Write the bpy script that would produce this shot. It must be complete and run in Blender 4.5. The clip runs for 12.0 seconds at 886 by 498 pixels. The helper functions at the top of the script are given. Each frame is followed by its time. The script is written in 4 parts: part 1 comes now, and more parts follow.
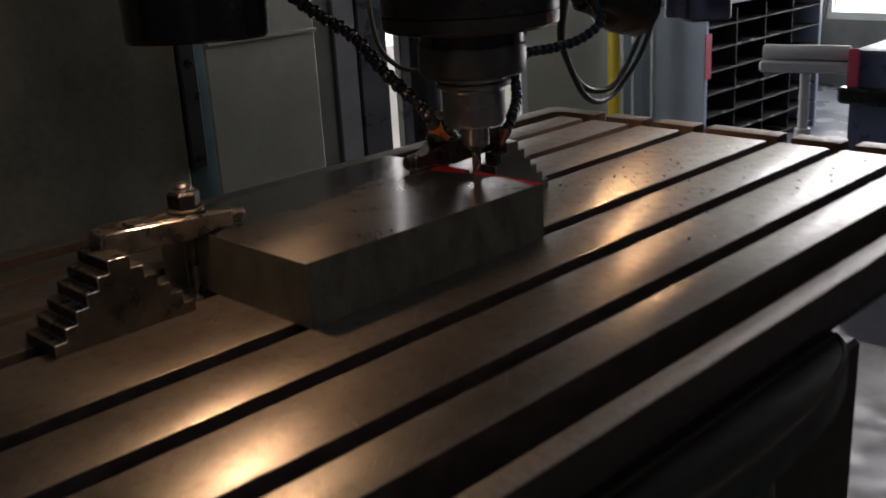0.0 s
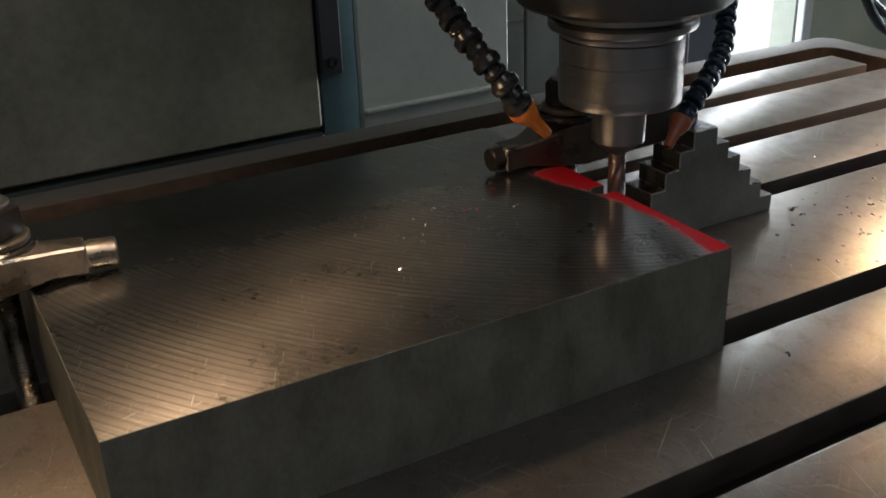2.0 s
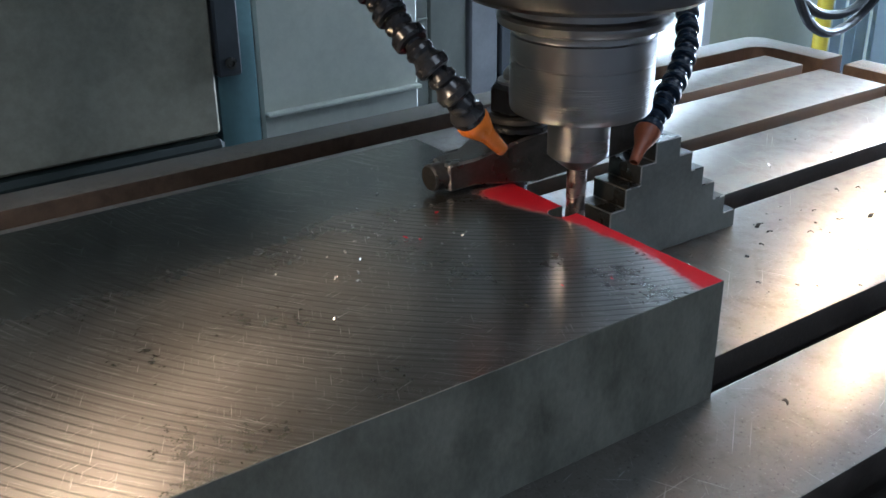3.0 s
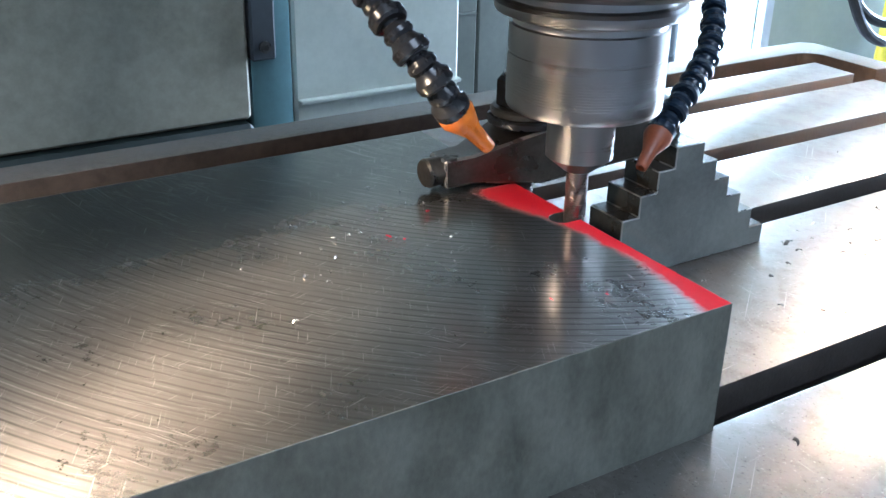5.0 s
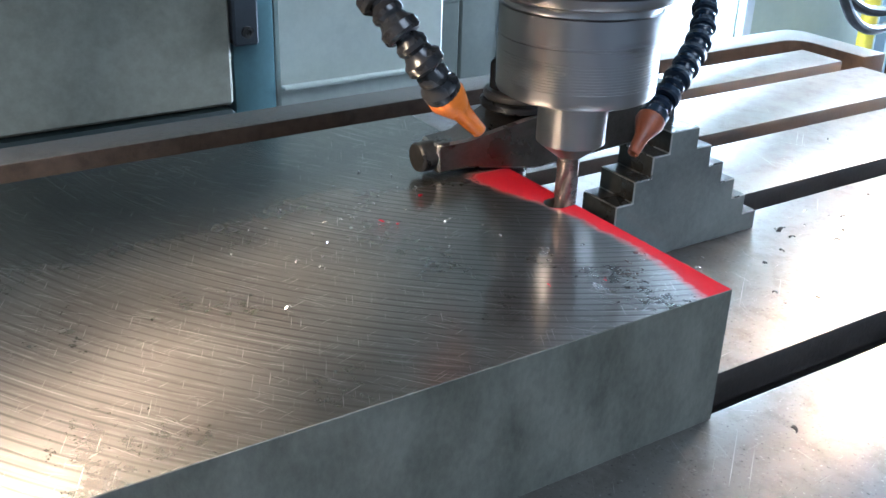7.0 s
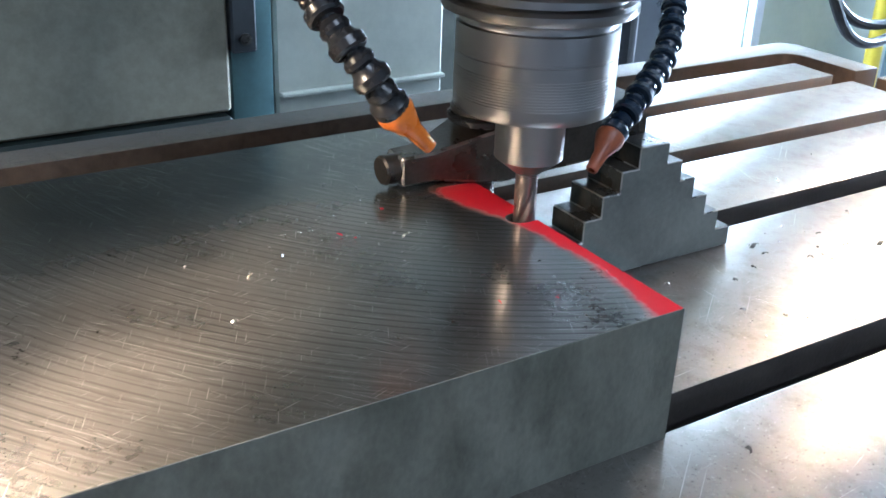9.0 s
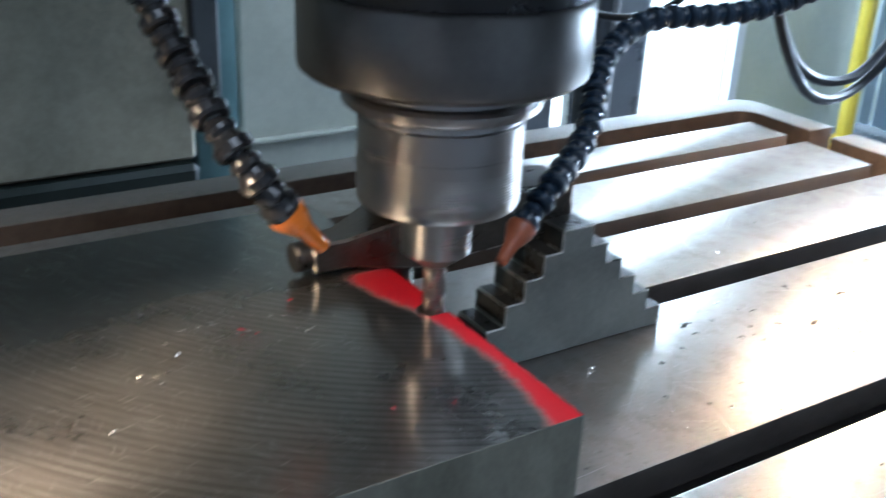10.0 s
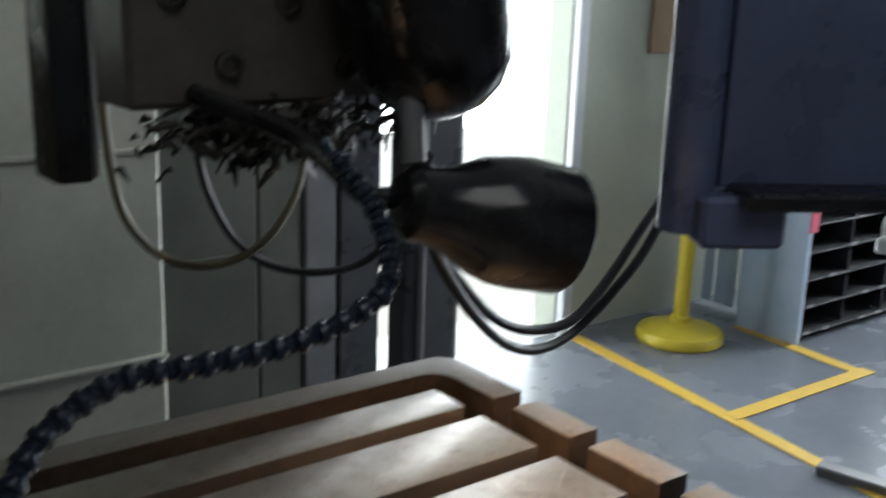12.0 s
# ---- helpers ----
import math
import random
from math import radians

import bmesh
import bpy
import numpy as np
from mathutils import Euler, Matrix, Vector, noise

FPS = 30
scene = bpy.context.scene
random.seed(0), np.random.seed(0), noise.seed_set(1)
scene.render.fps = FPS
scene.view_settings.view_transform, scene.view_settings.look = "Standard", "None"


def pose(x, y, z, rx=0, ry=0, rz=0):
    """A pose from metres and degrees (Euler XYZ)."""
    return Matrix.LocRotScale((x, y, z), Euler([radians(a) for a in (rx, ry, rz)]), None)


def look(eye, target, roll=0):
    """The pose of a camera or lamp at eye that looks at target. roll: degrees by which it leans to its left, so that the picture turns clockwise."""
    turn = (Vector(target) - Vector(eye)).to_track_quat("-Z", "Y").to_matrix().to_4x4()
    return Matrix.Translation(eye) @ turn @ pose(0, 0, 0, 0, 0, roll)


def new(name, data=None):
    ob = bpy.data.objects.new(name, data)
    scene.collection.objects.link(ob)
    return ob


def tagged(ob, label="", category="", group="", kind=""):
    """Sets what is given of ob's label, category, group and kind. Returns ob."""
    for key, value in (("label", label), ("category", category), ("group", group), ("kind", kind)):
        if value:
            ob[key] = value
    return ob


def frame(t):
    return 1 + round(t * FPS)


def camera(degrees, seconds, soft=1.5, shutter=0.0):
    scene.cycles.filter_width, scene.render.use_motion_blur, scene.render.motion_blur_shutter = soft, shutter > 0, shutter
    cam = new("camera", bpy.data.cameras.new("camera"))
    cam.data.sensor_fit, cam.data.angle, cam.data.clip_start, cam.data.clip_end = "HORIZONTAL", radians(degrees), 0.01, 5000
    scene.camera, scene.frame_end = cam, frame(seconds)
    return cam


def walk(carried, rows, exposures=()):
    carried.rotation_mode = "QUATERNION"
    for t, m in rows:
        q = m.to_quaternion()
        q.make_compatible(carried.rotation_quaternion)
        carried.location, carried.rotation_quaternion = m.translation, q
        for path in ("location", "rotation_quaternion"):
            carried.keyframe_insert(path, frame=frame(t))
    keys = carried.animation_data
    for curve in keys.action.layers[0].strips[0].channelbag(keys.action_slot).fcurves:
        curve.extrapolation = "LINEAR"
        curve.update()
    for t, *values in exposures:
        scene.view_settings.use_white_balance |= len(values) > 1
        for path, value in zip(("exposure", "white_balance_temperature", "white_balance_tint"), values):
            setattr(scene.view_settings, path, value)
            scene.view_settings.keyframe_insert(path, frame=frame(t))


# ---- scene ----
cam = camera(46.7, 12.0, 1.5, 0.4)
PATH = [
    (0, (1.364, -1.791, 0.453), (0.008, -0.461, -0.175), -3.3),
    (0.5, (1.181, -1.564, 0.465), (-0.225, -0.311, -0.207), -1.5),
    (1, (1.048, -1.353, 0.414), (-0.455, -0.32, -0.407), -2.4),
    (1.5, (0.989, -1.211, 0.379), (-0.58, -0.356, -0.519), -2.1),
    (2, (0.928, -1.184, 0.375), (-0.668, -0.311, -0.456), -2.1),
    (2.5, (0.873, -1.162, 0.353), (-0.695, -0.229, -0.467), -0.5),
    (3, (0.811, -1.147, 0.347), (-0.678, -0.106, -0.489), -0.6),
    (5, (0.79, -1.088, 0.328), (-0.749, -0.127, -0.515), 1.2),
    (5.5, (0.78, -1.085, 0.323), (-0.744, -0.102, -0.521), 2.0),
    (6, (0.781, -1.088, 0.325), (-0.739, -0.1, -0.52), 1.5),
    (6.5, (0.778, -1.09, 0.321), (-0.733, -0.099, -0.538), 1.7),
    (8.5, (0.781, -1.083, 0.323), (-0.731, -0.098, -0.54), 2.1),
    (9, (0.792, -1.062, 0.326), (-0.735, -0.091, -0.525), 2.2),
    (9.5, (0.804, -1.036, 0.338), (-0.794, -0.14, -0.464), 1.6),
    (10, (0.794, -1.007, 0.357), (-0.746, -0.012, -0.444), 2.6),
    (10.5, (0.796, -0.963, 0.381), (-0.649, 0.233, -0.312), 3.2),
    (11, (0.828, -0.884, 0.391), (-0.688, 0.234, -0.282), 1.2),
    (11.5, (0.848, -0.773, 0.41), (-0.762, 0.252, -0.189), 1.7),
    (12, (0.843, -0.691, 0.47), (-0.689, 0.49, -0.036), 1.9),
]
EXPOSURES = [(0.0, -2.15, 7600, 24), (0.8, -2.0, 7200, 22), (1.5, -1.5, 6600, 16), (2.0, -1.0, 6800, 14), (2.5, -0.38, 6000, 10), (3.2, 0.25, 5500, 9), (5.0, 1.18, 5250, 8),
             (8.5, 1.16, 5250, 8), (9.5, 0.75, 5400, 8), (10.5, 0.35, 5500, 8), (11.2, -0.68, 6900, 12), (12.0, -0.9, 6900, 12)]
walk(cam, [(t, look(eye, target, roll)) for t, eye, target, roll in PATH], EXPOSURES)

# ---- world, sun and lamps ----
world = bpy.data.worlds.new("daylight")
scene.world = world
world.use_nodes = True
wn = world.node_tree
sky = wn.nodes.new("ShaderNodeTexSky")
sky.sky_type, sky.sun_disc = "NISHITA", False
sky.sun_elevation, sky.sun_rotation = radians(40), radians(300)
wn.links.new(sky.outputs[0], wn.nodes["Background"].inputs[0])
wn.nodes["Background"].inputs[1].default_value = 0.15


def lamp(name, kind, m, energy, colour, **more):
    data = bpy.data.lights.new(name, kind)
    data.energy, data.color = energy, colour
    if kind == "AREA":
        data.shape, data.size, data.size_y = "RECTANGLE", more["size"], more["size_y"]
    elif kind == "SUN":
        data.angle = more["angle"]
    else:
        data.shadow_soft_size = more["soft"]
        if kind == "SPOT":
            data.spot_size, data.spot_blend = radians(more["cone"]), 0.6
    ob = new(name, data)
    ob.matrix_basis = m
    return ob


WARM, COOL = (1.0, 0.70, 0.43), (0.76, 0.89, 1.0)
LAMP_R, AIM_R = Vector((0.168, -0.092, 0.262)), Vector((0.17, 0.88, -0.22)).normalized()
LAMP_L, AIM_L = Vector((0.328, -1.145, 0.395)), Vector((0.03, -0.03, -1.0)).normalized()
# SPOT_R floats below its shade, placed to fit the glint on the table.
SPOT_R, SPOT_L = LAMP_R + Vector((0.012, 0.03, -0.060)), LAMP_L + AIM_L * 0.062
lamp("sun", "SUN", look((0, 0, 6), (2.2, -3.8, 2.0)), 3.5, (1.0, 0.95, 0.88), angle=radians(0.6))
lamp("doorway_daylight", "AREA", look((-2.4, 1.6, 0.3), (0, 1.5, 0.2)), 120, COOL, size=2.0, size_y=3.2)
lamp("window_daylight", "AREA", look((-0.85, 5.6, 0.9), (0.0, 0, 0.4)), 600, COOL, size=2.3, size_y=2.7)
# Added overhead fill; no such light is known in the place.
lamp("overhead_fill", "AREA", look((2.6, -1.0, 3.38), (2.4, -1.0, 0)), 92, (0.94, 0.98, 1.0), size=2.4, size_y=3.6)
lamp("bulb_light_a", "SPOT", look(SPOT_R, SPOT_R + Vector((0.25, -0.12, -1.0))), 21.0, (1.0, 0.62, 0.33), soft=0.02, cone=165)
lamp("bulb_light_b", "SPOT", look(SPOT_L, SPOT_L + Vector((0.2, -0.1, -1.0))), 15.0, WARM, soft=0.022, cone=165)

# ---- materials ----


def material(name):
    m = bpy.data.materials.new(name)
    m.use_nodes = True
    return m, m.node_tree, m.node_tree.nodes["Principled BSDF"]


def node(nt, kind, **values):
    n = nt.nodes.new("ShaderNode" + kind)
    for k, v in values.items():
        n.inputs[k.replace("_", " ")].default_value = v
    return n


def coords(nt, scale=(1, 1, 1), world_space=False):
    c = nt.nodes.new("ShaderNodeTexCoord")
    mp = node(nt, "Mapping", Scale=scale)
    if world_space:
        g = nt.nodes.new("ShaderNodeNewGeometry")
        nt.links.new(g.outputs["Position"], mp.inputs[0])
    else:
        nt.links.new(c.outputs["Object"], mp.inputs[0])
    return mp.outputs[0]


def noise_tex(nt, vec, scale, detail=4.0, rough=0.55):
    n = node(nt, "TexNoise", Scale=scale, Detail=detail, Roughness=rough)
    nt.links.new(vec, n.inputs["Vector"])
    return n.outputs[0]


def ramp(nt, fac, a, b, p0=0.35, p1=0.65):
    r = nt.nodes.new("ShaderNodeValToRGB")
    e = r.color_ramp.elements
    e[0].position, e[1].position = p0, p1
    e[0].color = (*a, 1) if isinstance(a, tuple) else (a, a, a, 1)
    e[1].color = (*b, 1) if isinstance(b, tuple) else (b, b, b, 1)
    nt.links.new(fac, r.inputs[0])
    return r.outputs[0]


def mix(nt, fac, a, b, blend="MIX"):
    n = nt.nodes.new("ShaderNodeMix")
    n.data_type, n.blend_type = "RGBA", blend
    for sock, v in ((n.inputs[0], fac), (n.inputs[6], a), (n.inputs[7], b)):
        if isinstance(v, (int, float)):
            sock.default_value = v if sock.type == "VALUE" else (v, v, v, 1)
        elif isinstance(v, tuple):
            sock.default_value = (*v, 1)
        else:
            nt.links.new(v, sock)
    return n.outputs[2]


def bump(nt, bsdf, height, strength, distance=0.001):
    b = node(nt, "Bump", Strength=strength, Distance=distance)
    nt.links.new(height, b.inputs["Height"])
    nt.links.new(b.outputs[0], bsdf.inputs["Normal"])


def plain(name, a, b=None, rough=0.5, metal=0.0, scale=25.0, bumpy=0.15, spread=0.12, stretch=(1, 1, 1)):
    """A surface with mottling at two scales, uneven gloss and fine relief."""
    m, nt, s = material(name)
    b = b or tuple(c * 0.6 for c in a)
    v = coords(nt, stretch)
    big, fine = noise_tex(nt, v, scale, 5), noise_tex(nt, v, scale * 9, 3, 0.7)
    col = mix(nt, 0.3, ramp(nt, big, b, a), ramp(nt, fine, b, a))
    nt.links.new(col, s.inputs["Base Color"])
    nt.links.new(ramp(nt, big, max(rough - spread, 0.03), min(rough + spread, 1.0)), s.inputs["Roughness"])
    s.inputs["Metallic"].default_value = metal
    bump(nt, s, fine, bumpy, 0.0006)
    return m


def turned(nt, angle, stretch, local_space=False):
    """Position turned about z and then stretched, for scratches that run one way."""
    g = nt.nodes.new("ShaderNodeTexCoord" if local_space else "ShaderNodeNewGeometry")
    mp = node(nt, "Mapping", Rotation=(0, 0, radians(angle)), Scale=tuple(1.0 / q for q in stretch))
    mp.vector_type = "TEXTURE"
    nt.links.new(g.outputs["Object" if local_space else "Position"], mp.inputs[0])
    return mp.outputs[0]


def scratches(nt, runs, lo, hi, local_space=False):
    """Thin light lines in several directions."""
    out = None
    for angle, stretch in runs:
        line = ramp(nt, noise_tex(nt, turned(nt, angle, stretch, local_space), 1.0, 1, 0.4), 0.0, 1.0, lo, hi)
        out = line if out is None else mix(nt, 1.0, out, line, "LIGHTEN")
    return out


def table_steel():
    """Worn ground cast iron: brownish stains, sparse scratches in several directions, dark nicks."""
    m, nt, s = material("table_steel")
    v = coords(nt, (1, 1, 1), True)
    big, mid, fine = noise_tex(nt, v, 6, 6), noise_tex(nt, v, 45, 5, 0.7), noise_tex(nt, v, 420, 2, 0.6)
    base = ramp(nt, big, (0.205, 0.183, 0.162), (0.315, 0.293, 0.27), 0.3, 0.7)
    base = mix(nt, ramp(nt, mid, 0.0, 0.6, 0.5, 0.75), base, (0.13, 0.102, 0.082))
    scratch = scratches(nt, ((4, (900, 14, 1)), (-37, (1000, 24, 1)), (55, (1000, 30, 1)), (88, (800, 18, 1)), (17, (1100, 40, 1))), 0.74, 0.83)
    patch = ramp(nt, noise_tex(nt, v, 11, 3), 0.15, 0.75, 0.40, 0.62)
    scratch = mix(nt, 1.0, scratch, patch, "MULTIPLY")
    fresh = scratches(nt, ((-28, (700, 9, 1)), (38, (760, 11, 1)), (71, (720, 8, 1)), (-64, (740, 12, 1))), 0.72, 0.80)
    scratch = mix(nt, 1.0, scratch, mix(nt, 1.0, fresh, ramp(nt, noise_tex(nt, v, 7, 3), 0.0, 0.8, 0.46, 0.62), "MULTIPLY"), "LIGHTEN")
    base = mix(nt, scratch, base, (0.74, 0.72, 0.69))
    base = mix(nt, ramp(nt, fine, 0.0, 0.75, 0.62, 0.74), base, (0.06, 0.05, 0.042))
    base = mix(nt, ramp(nt, fine, 0.5, 0.0, 0.27, 0.36), base, (0.52, 0.50, 0.47))
    nt.links.new(base, s.inputs["Base Color"])
    s.inputs["Metallic"].default_value = 0.92
    r = mix(nt, 0.5, ramp(nt, big, 0.30, 0.42), ramp(nt, mid, 0.27, 0.48))
    nt.links.new(r, s.inputs["Roughness"])
    s.inputs["Coat Weight"].default_value = 0.10
    nt.links.new(ramp(nt, mid, 0.08, 0.17), s.inputs["Coat Roughness"])
    bump(nt, s, mix(nt, 0.4, mix(nt, 0.5, mid, fine), scratch), 0.22, 0.0005)
    return m


def block_steel():
    """Face-milled steel: arcs of cutter lines, scratches, oil film, red marking dye along the far end."""
    m, nt, s = material("block_steel")
    v = coords(nt)
    big, mid = noise_tex(nt, v, 14, 5), noise_tex(nt, v, 160, 4, 0.7)
    base = ramp(nt, big, (0.22, 0.21, 0.195), (0.33, 0.32, 0.30), 0.3, 0.7)
    # cutter arcs, each line of its own depth
    arc = node(nt, "Mapping", Location=(0.045, -0.535, 0), Scale=(1, 1, 0))
    nt.links.new(v, arc.inputs[0])
    w = node(nt, "TexWave", Scale=54.0, Distortion=0.22, Detail=1.0)
    w.wave_type, w.rings_direction = "RINGS", "Z"
    nt.links.new(arc.outputs[0], w.inputs["Vector"])
    length = nt.nodes.new("ShaderNodeVectorMath")
    length.operation = "LENGTH"
    nt.links.new(arc.outputs[0], length.inputs[0])
    fine = node(nt, "TexNoise", Scale=520.0, Detail=1.0, Roughness=0.5)
    fine.noise_dimensions = "1D"
    nt.links.new(length.outputs["Value"], fine.inputs["W"])
    lines = mix(nt, 0.5, w.outputs[0], fine.outputs[0])
    broken = ramp(nt, noise_tex(nt, v, 9, 2, 0.5), 0.25, 0.85, 0.36, 0.64)
    cut = nt.nodes.new("ShaderNodeSeparateXYZ")
    nt.links.new(v, cut.inputs[0])
    edge_x = nt.nodes.new("ShaderNodeMath")
    edge_x.operation = "MULTIPLY_ADD"
    edge_x.inputs[1].default_value, edge_x.inputs[2].default_value = 0.05, -0.045
    nt.links.new(noise_tex(nt, v, 20, 3), edge_x.inputs[0])
    away = nt.nodes.new("ShaderNodeMath")
    nt.links.new(cut.outputs[0], away.inputs[0])
    nt.links.new(edge_x.outputs[0], away.inputs[1])
    milled = ramp(nt, away.outputs[0], 0.0, 1.0, 0.045, 0.115)
    groove = mix(nt, 1.0, ramp(nt, w.outputs[0], 0.85, 0.0, 0.0, 0.22), broken, "MULTIPLY")
    groove = mix(nt, 1.0, groove, milled, "MULTIPLY")
    base = mix(nt, milled, (0.115, 0.108, 0.098), base)
    base = mix(nt, ramp(nt, fine.outputs[0], 0.45, 0.0, 0.3, 0.5), base, (0.20, 0.19, 0.175))
    base = mix(nt, groove, base, (0.07, 0.066, 0.06))
    scratch = scratches(nt, ((-51, (1300, 16, 1)), (-58, (1400, 30, 1)), (-43, (1400, 38, 1)), (18, (1400, 60, 1)), (64, (1500, 45, 1))), 0.69, 0.79, True)
    scratch = mix(nt, 1.0, scratch, ramp(nt, noise_tex(nt, v, 17, 3), 0.35, 0.9, 0.40, 0.62), "MULTIPLY")
    swirl = mix(nt, 1.0, ramp(nt, fine.outputs[0], 0.0, 0.4, 0.60, 0.72), ramp(nt, noise_tex(nt, v, 26, 4, 0.65), 0.0, 1.0, 0.48, 0.66), "MULTIPLY")
    scratch = mix(nt, 1.0, scratch, swirl, "LIGHTEN")
    base = mix(nt, scratch, base, (0.74, 0.72, 0.69))
    # dye
    sep = nt.nodes.new("ShaderNodeSeparateXYZ")
    nt.links.new(v, sep.inputs[0])

    def math_node(op, a, b, clamp=False):
        n = nt.nodes.new("ShaderNodeMath")
        n.operation, n.use_clamp = op, clamp
        for sock, q in ((n.inputs[0], a), (n.inputs[1], b)):
            if isinstance(q, (int, float)):
                sock.default_value = q
            else:
                nt.links.new(q, sock)
        return n.outputs[0]
    x, y, z = sep.outputs
    wob = math_node("MULTIPLY", math_node("SUBTRACT", noise_tex(nt, v, 34, 6, 0.65), 0.5), 0.022)
    bend = math_node("MULTIPLY", math_node("POWER", math_node("ABSOLUTE", math_node("SUBTRACT", x, 0.25), 0), 2.0), 1.7)
    edge = math_node("SUBTRACT", math_node("ADD", math_node("SUBTRACT", y, 0.4235 - 0.022), wob), math_node("MULTIPLY", bend, -1.0))
    dye = math_node("MULTIPLY", math_node("POWER", math_node("MULTIPLY", edge, 42.0, True), 1.6), math_node("MULTIPLY", math_node("SUBTRACT", x, 0.115), 40.0, True))
    top = math_node("GREATER_THAN", z, 0.0795)
    specks = ramp(nt, noise_tex(nt, v, 260, 1), 0.0, 1.0, 0.80, 0.815)
    near = math_node("MULTIPLY", math_node("SUBTRACT", y, 0.32), 14.0, True)
    dye = math_node("MAXIMUM", dye, math_node("MULTIPLY", specks, near))
    dye = math_node("MULTIPLY", math_node("SUBTRACT", dye, 0.14), 1.3, True)
    dye = math_node("MULTIPLY", dye, top)
    full = math_node("MULTIPLY", dye, 2.6, True)
    base = mix(nt, full, base, (0.36, 0.004, 0.012))
    nt.links.new(base, s.inputs["Base Color"])
    metal = math_node("SUBTRACT", 1.0, math_node("MULTIPLY", full, 0.95))
    nt.links.new(metal, s.inputs["Metallic"])
    r = mix(nt, 0.5, ramp(nt, big, 0.25, 0.34), ramp(nt, mid, 0.26, 0.32))
    r = mix(nt, milled, 0.2, r)
    r = mix(nt, ramp(nt, full, 0.0, 1.0, 0.7, 1.0), r, 0.7)
    nt.links.new(r, s.inputs["Roughness"])
    nt.links.new(math_node("SUBTRACT", 0.5, math_node("MULTIPLY", dye, 0.3)), s.inputs["Specular IOR Level"])
    s.inputs["Anisotropic"].default_value = 0.72
    nt.links.new(math_node("MULTIPLY", math_node("SUBTRACT", 1.0, dye), 0.45), s.inputs["Coat Weight"])
    nt.links.new(ramp(nt, big, 0.06, 0.15), s.inputs["Coat Roughness"])
    across = nt.nodes.new("ShaderNodeVectorMath")
    across.operation = "NORMALIZE"
    nt.links.new(arc.outputs[0], across.inputs[0])
    nt.links.new(across.outputs[0], s.inputs["Tangent"])
    relief = mix(nt, 0.06, lines, mid)
    bump(nt, s, relief, 0.08, 0.0002)
    return m


TABLE, BLOCK = table_steel(), block_steel()
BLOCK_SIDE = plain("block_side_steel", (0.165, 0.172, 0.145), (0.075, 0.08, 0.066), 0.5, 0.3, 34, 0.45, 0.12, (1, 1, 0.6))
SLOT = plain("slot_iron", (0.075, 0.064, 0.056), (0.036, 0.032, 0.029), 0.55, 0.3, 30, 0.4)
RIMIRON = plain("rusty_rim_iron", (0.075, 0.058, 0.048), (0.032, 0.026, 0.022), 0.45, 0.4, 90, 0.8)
RIMTOP = plain("speckled_rim_iron", (0.28, 0.255, 0.23), (0.11, 0.10, 0.09), 0.42, 0.75, 110, 0.9)
# Near-black for clinging swarf and for the shade of deep recesses.
GUTTER = plain("swarf_and_shade_iron", (0.035, 0.03, 0.026), (0.012, 0.011, 0.01), 0.5, 0.2, 60, 0.7)
STEEL = plain("turned_steel", (0.40, 0.39, 0.38), (0.37, 0.36, 0.35), 0.30, 1.0, 20, 0.02, 0.03, (1, 1, 2))
WORN_GLINT = plain("edge_highlight_worn_steel", (0.52, 0.50, 0.46), (0.34, 0.32, 0.29), 0.32, 1.0, 60, 0.2)
BLACKSTEEL = plain("black_and_shaded_steel", (0.07, 0.068, 0.06), (0.028, 0.027, 0.025), 0.34, 0.6, 45, 0.35)
# Head steels are darkened; the weak light there is put into their colour.
SATIN = plain("satin_spindle_steel", (0.20, 0.192, 0.185), (0.15, 0.145, 0.14), 0.36, 1.0, 18, 0.05, 0.03)
BLUED = plain("shaded_spindle_steel", (0.10, 0.095, 0.09), (0.055, 0.052, 0.05), 0.3, 0.9, 20, 0.05, 0.08)
RINGSTEEL = plain("shaded_worn_ring_steel", (0.14, 0.132, 0.125), (0.085, 0.08, 0.075), 0.38, 1.0, 16, 0.15, 0.1)
FORGED = plain("forged_black_steel", (0.13, 0.12, 0.105), (0.06, 0.055, 0.05), 0.36, 0.85, 40, 0.35)
CLAMPSTEEL = plain("worn_clamp_steel", (0.33, 0.30, 0.26), (0.15, 0.135, 0.115), 0.30, 0.95, 35, 0.3)
STEPSTEEL = plain("step_block_steel", (0.25, 0.265, 0.25), (0.15, 0.16, 0.155), 0.42, 0.45, 22, 0.3)
CARBIDE = plain("carbide_cutter", (0.26, 0.22, 0.205), (0.18, 0.15, 0.14), 0.3, 0.9, 60, 0.1)
HOSE = plain("black_hose_plastic", (0.022, 0.022, 0.023), (0.013, 0.013, 0.014), 0.25, 0.0, 40, 0.2)
HOSE_BLUE = plain("navy_hose_plastic", (0.012, 0.025, 0.045), (0.008, 0.015, 0.028), 0.25, 0.0, 40, 0.2)
ORANGE = plain("orange_nozzle_plastic", (0.75, 0.20, 0.015), (0.55, 0.13, 0.01), 0.3, 0.0, 30, 0.1)
ORANGE_WORN = plain("stained_orange_plastic", (0.33, 0.09, 0.035), (0.20, 0.055, 0.025), 0.4, 0.0, 60, 0.2)
BLACK = plain("black_enamel", (0.010, 0.010, 0.011), (0.006, 0.006, 0.007), 0.24, 0.0, 20, 0.1)
RUBBER = plain("black_cable_rubber", (0.02, 0.02, 0.021), (0.012, 0.012, 0.012), 0.45, 0.0, 30, 0.1)
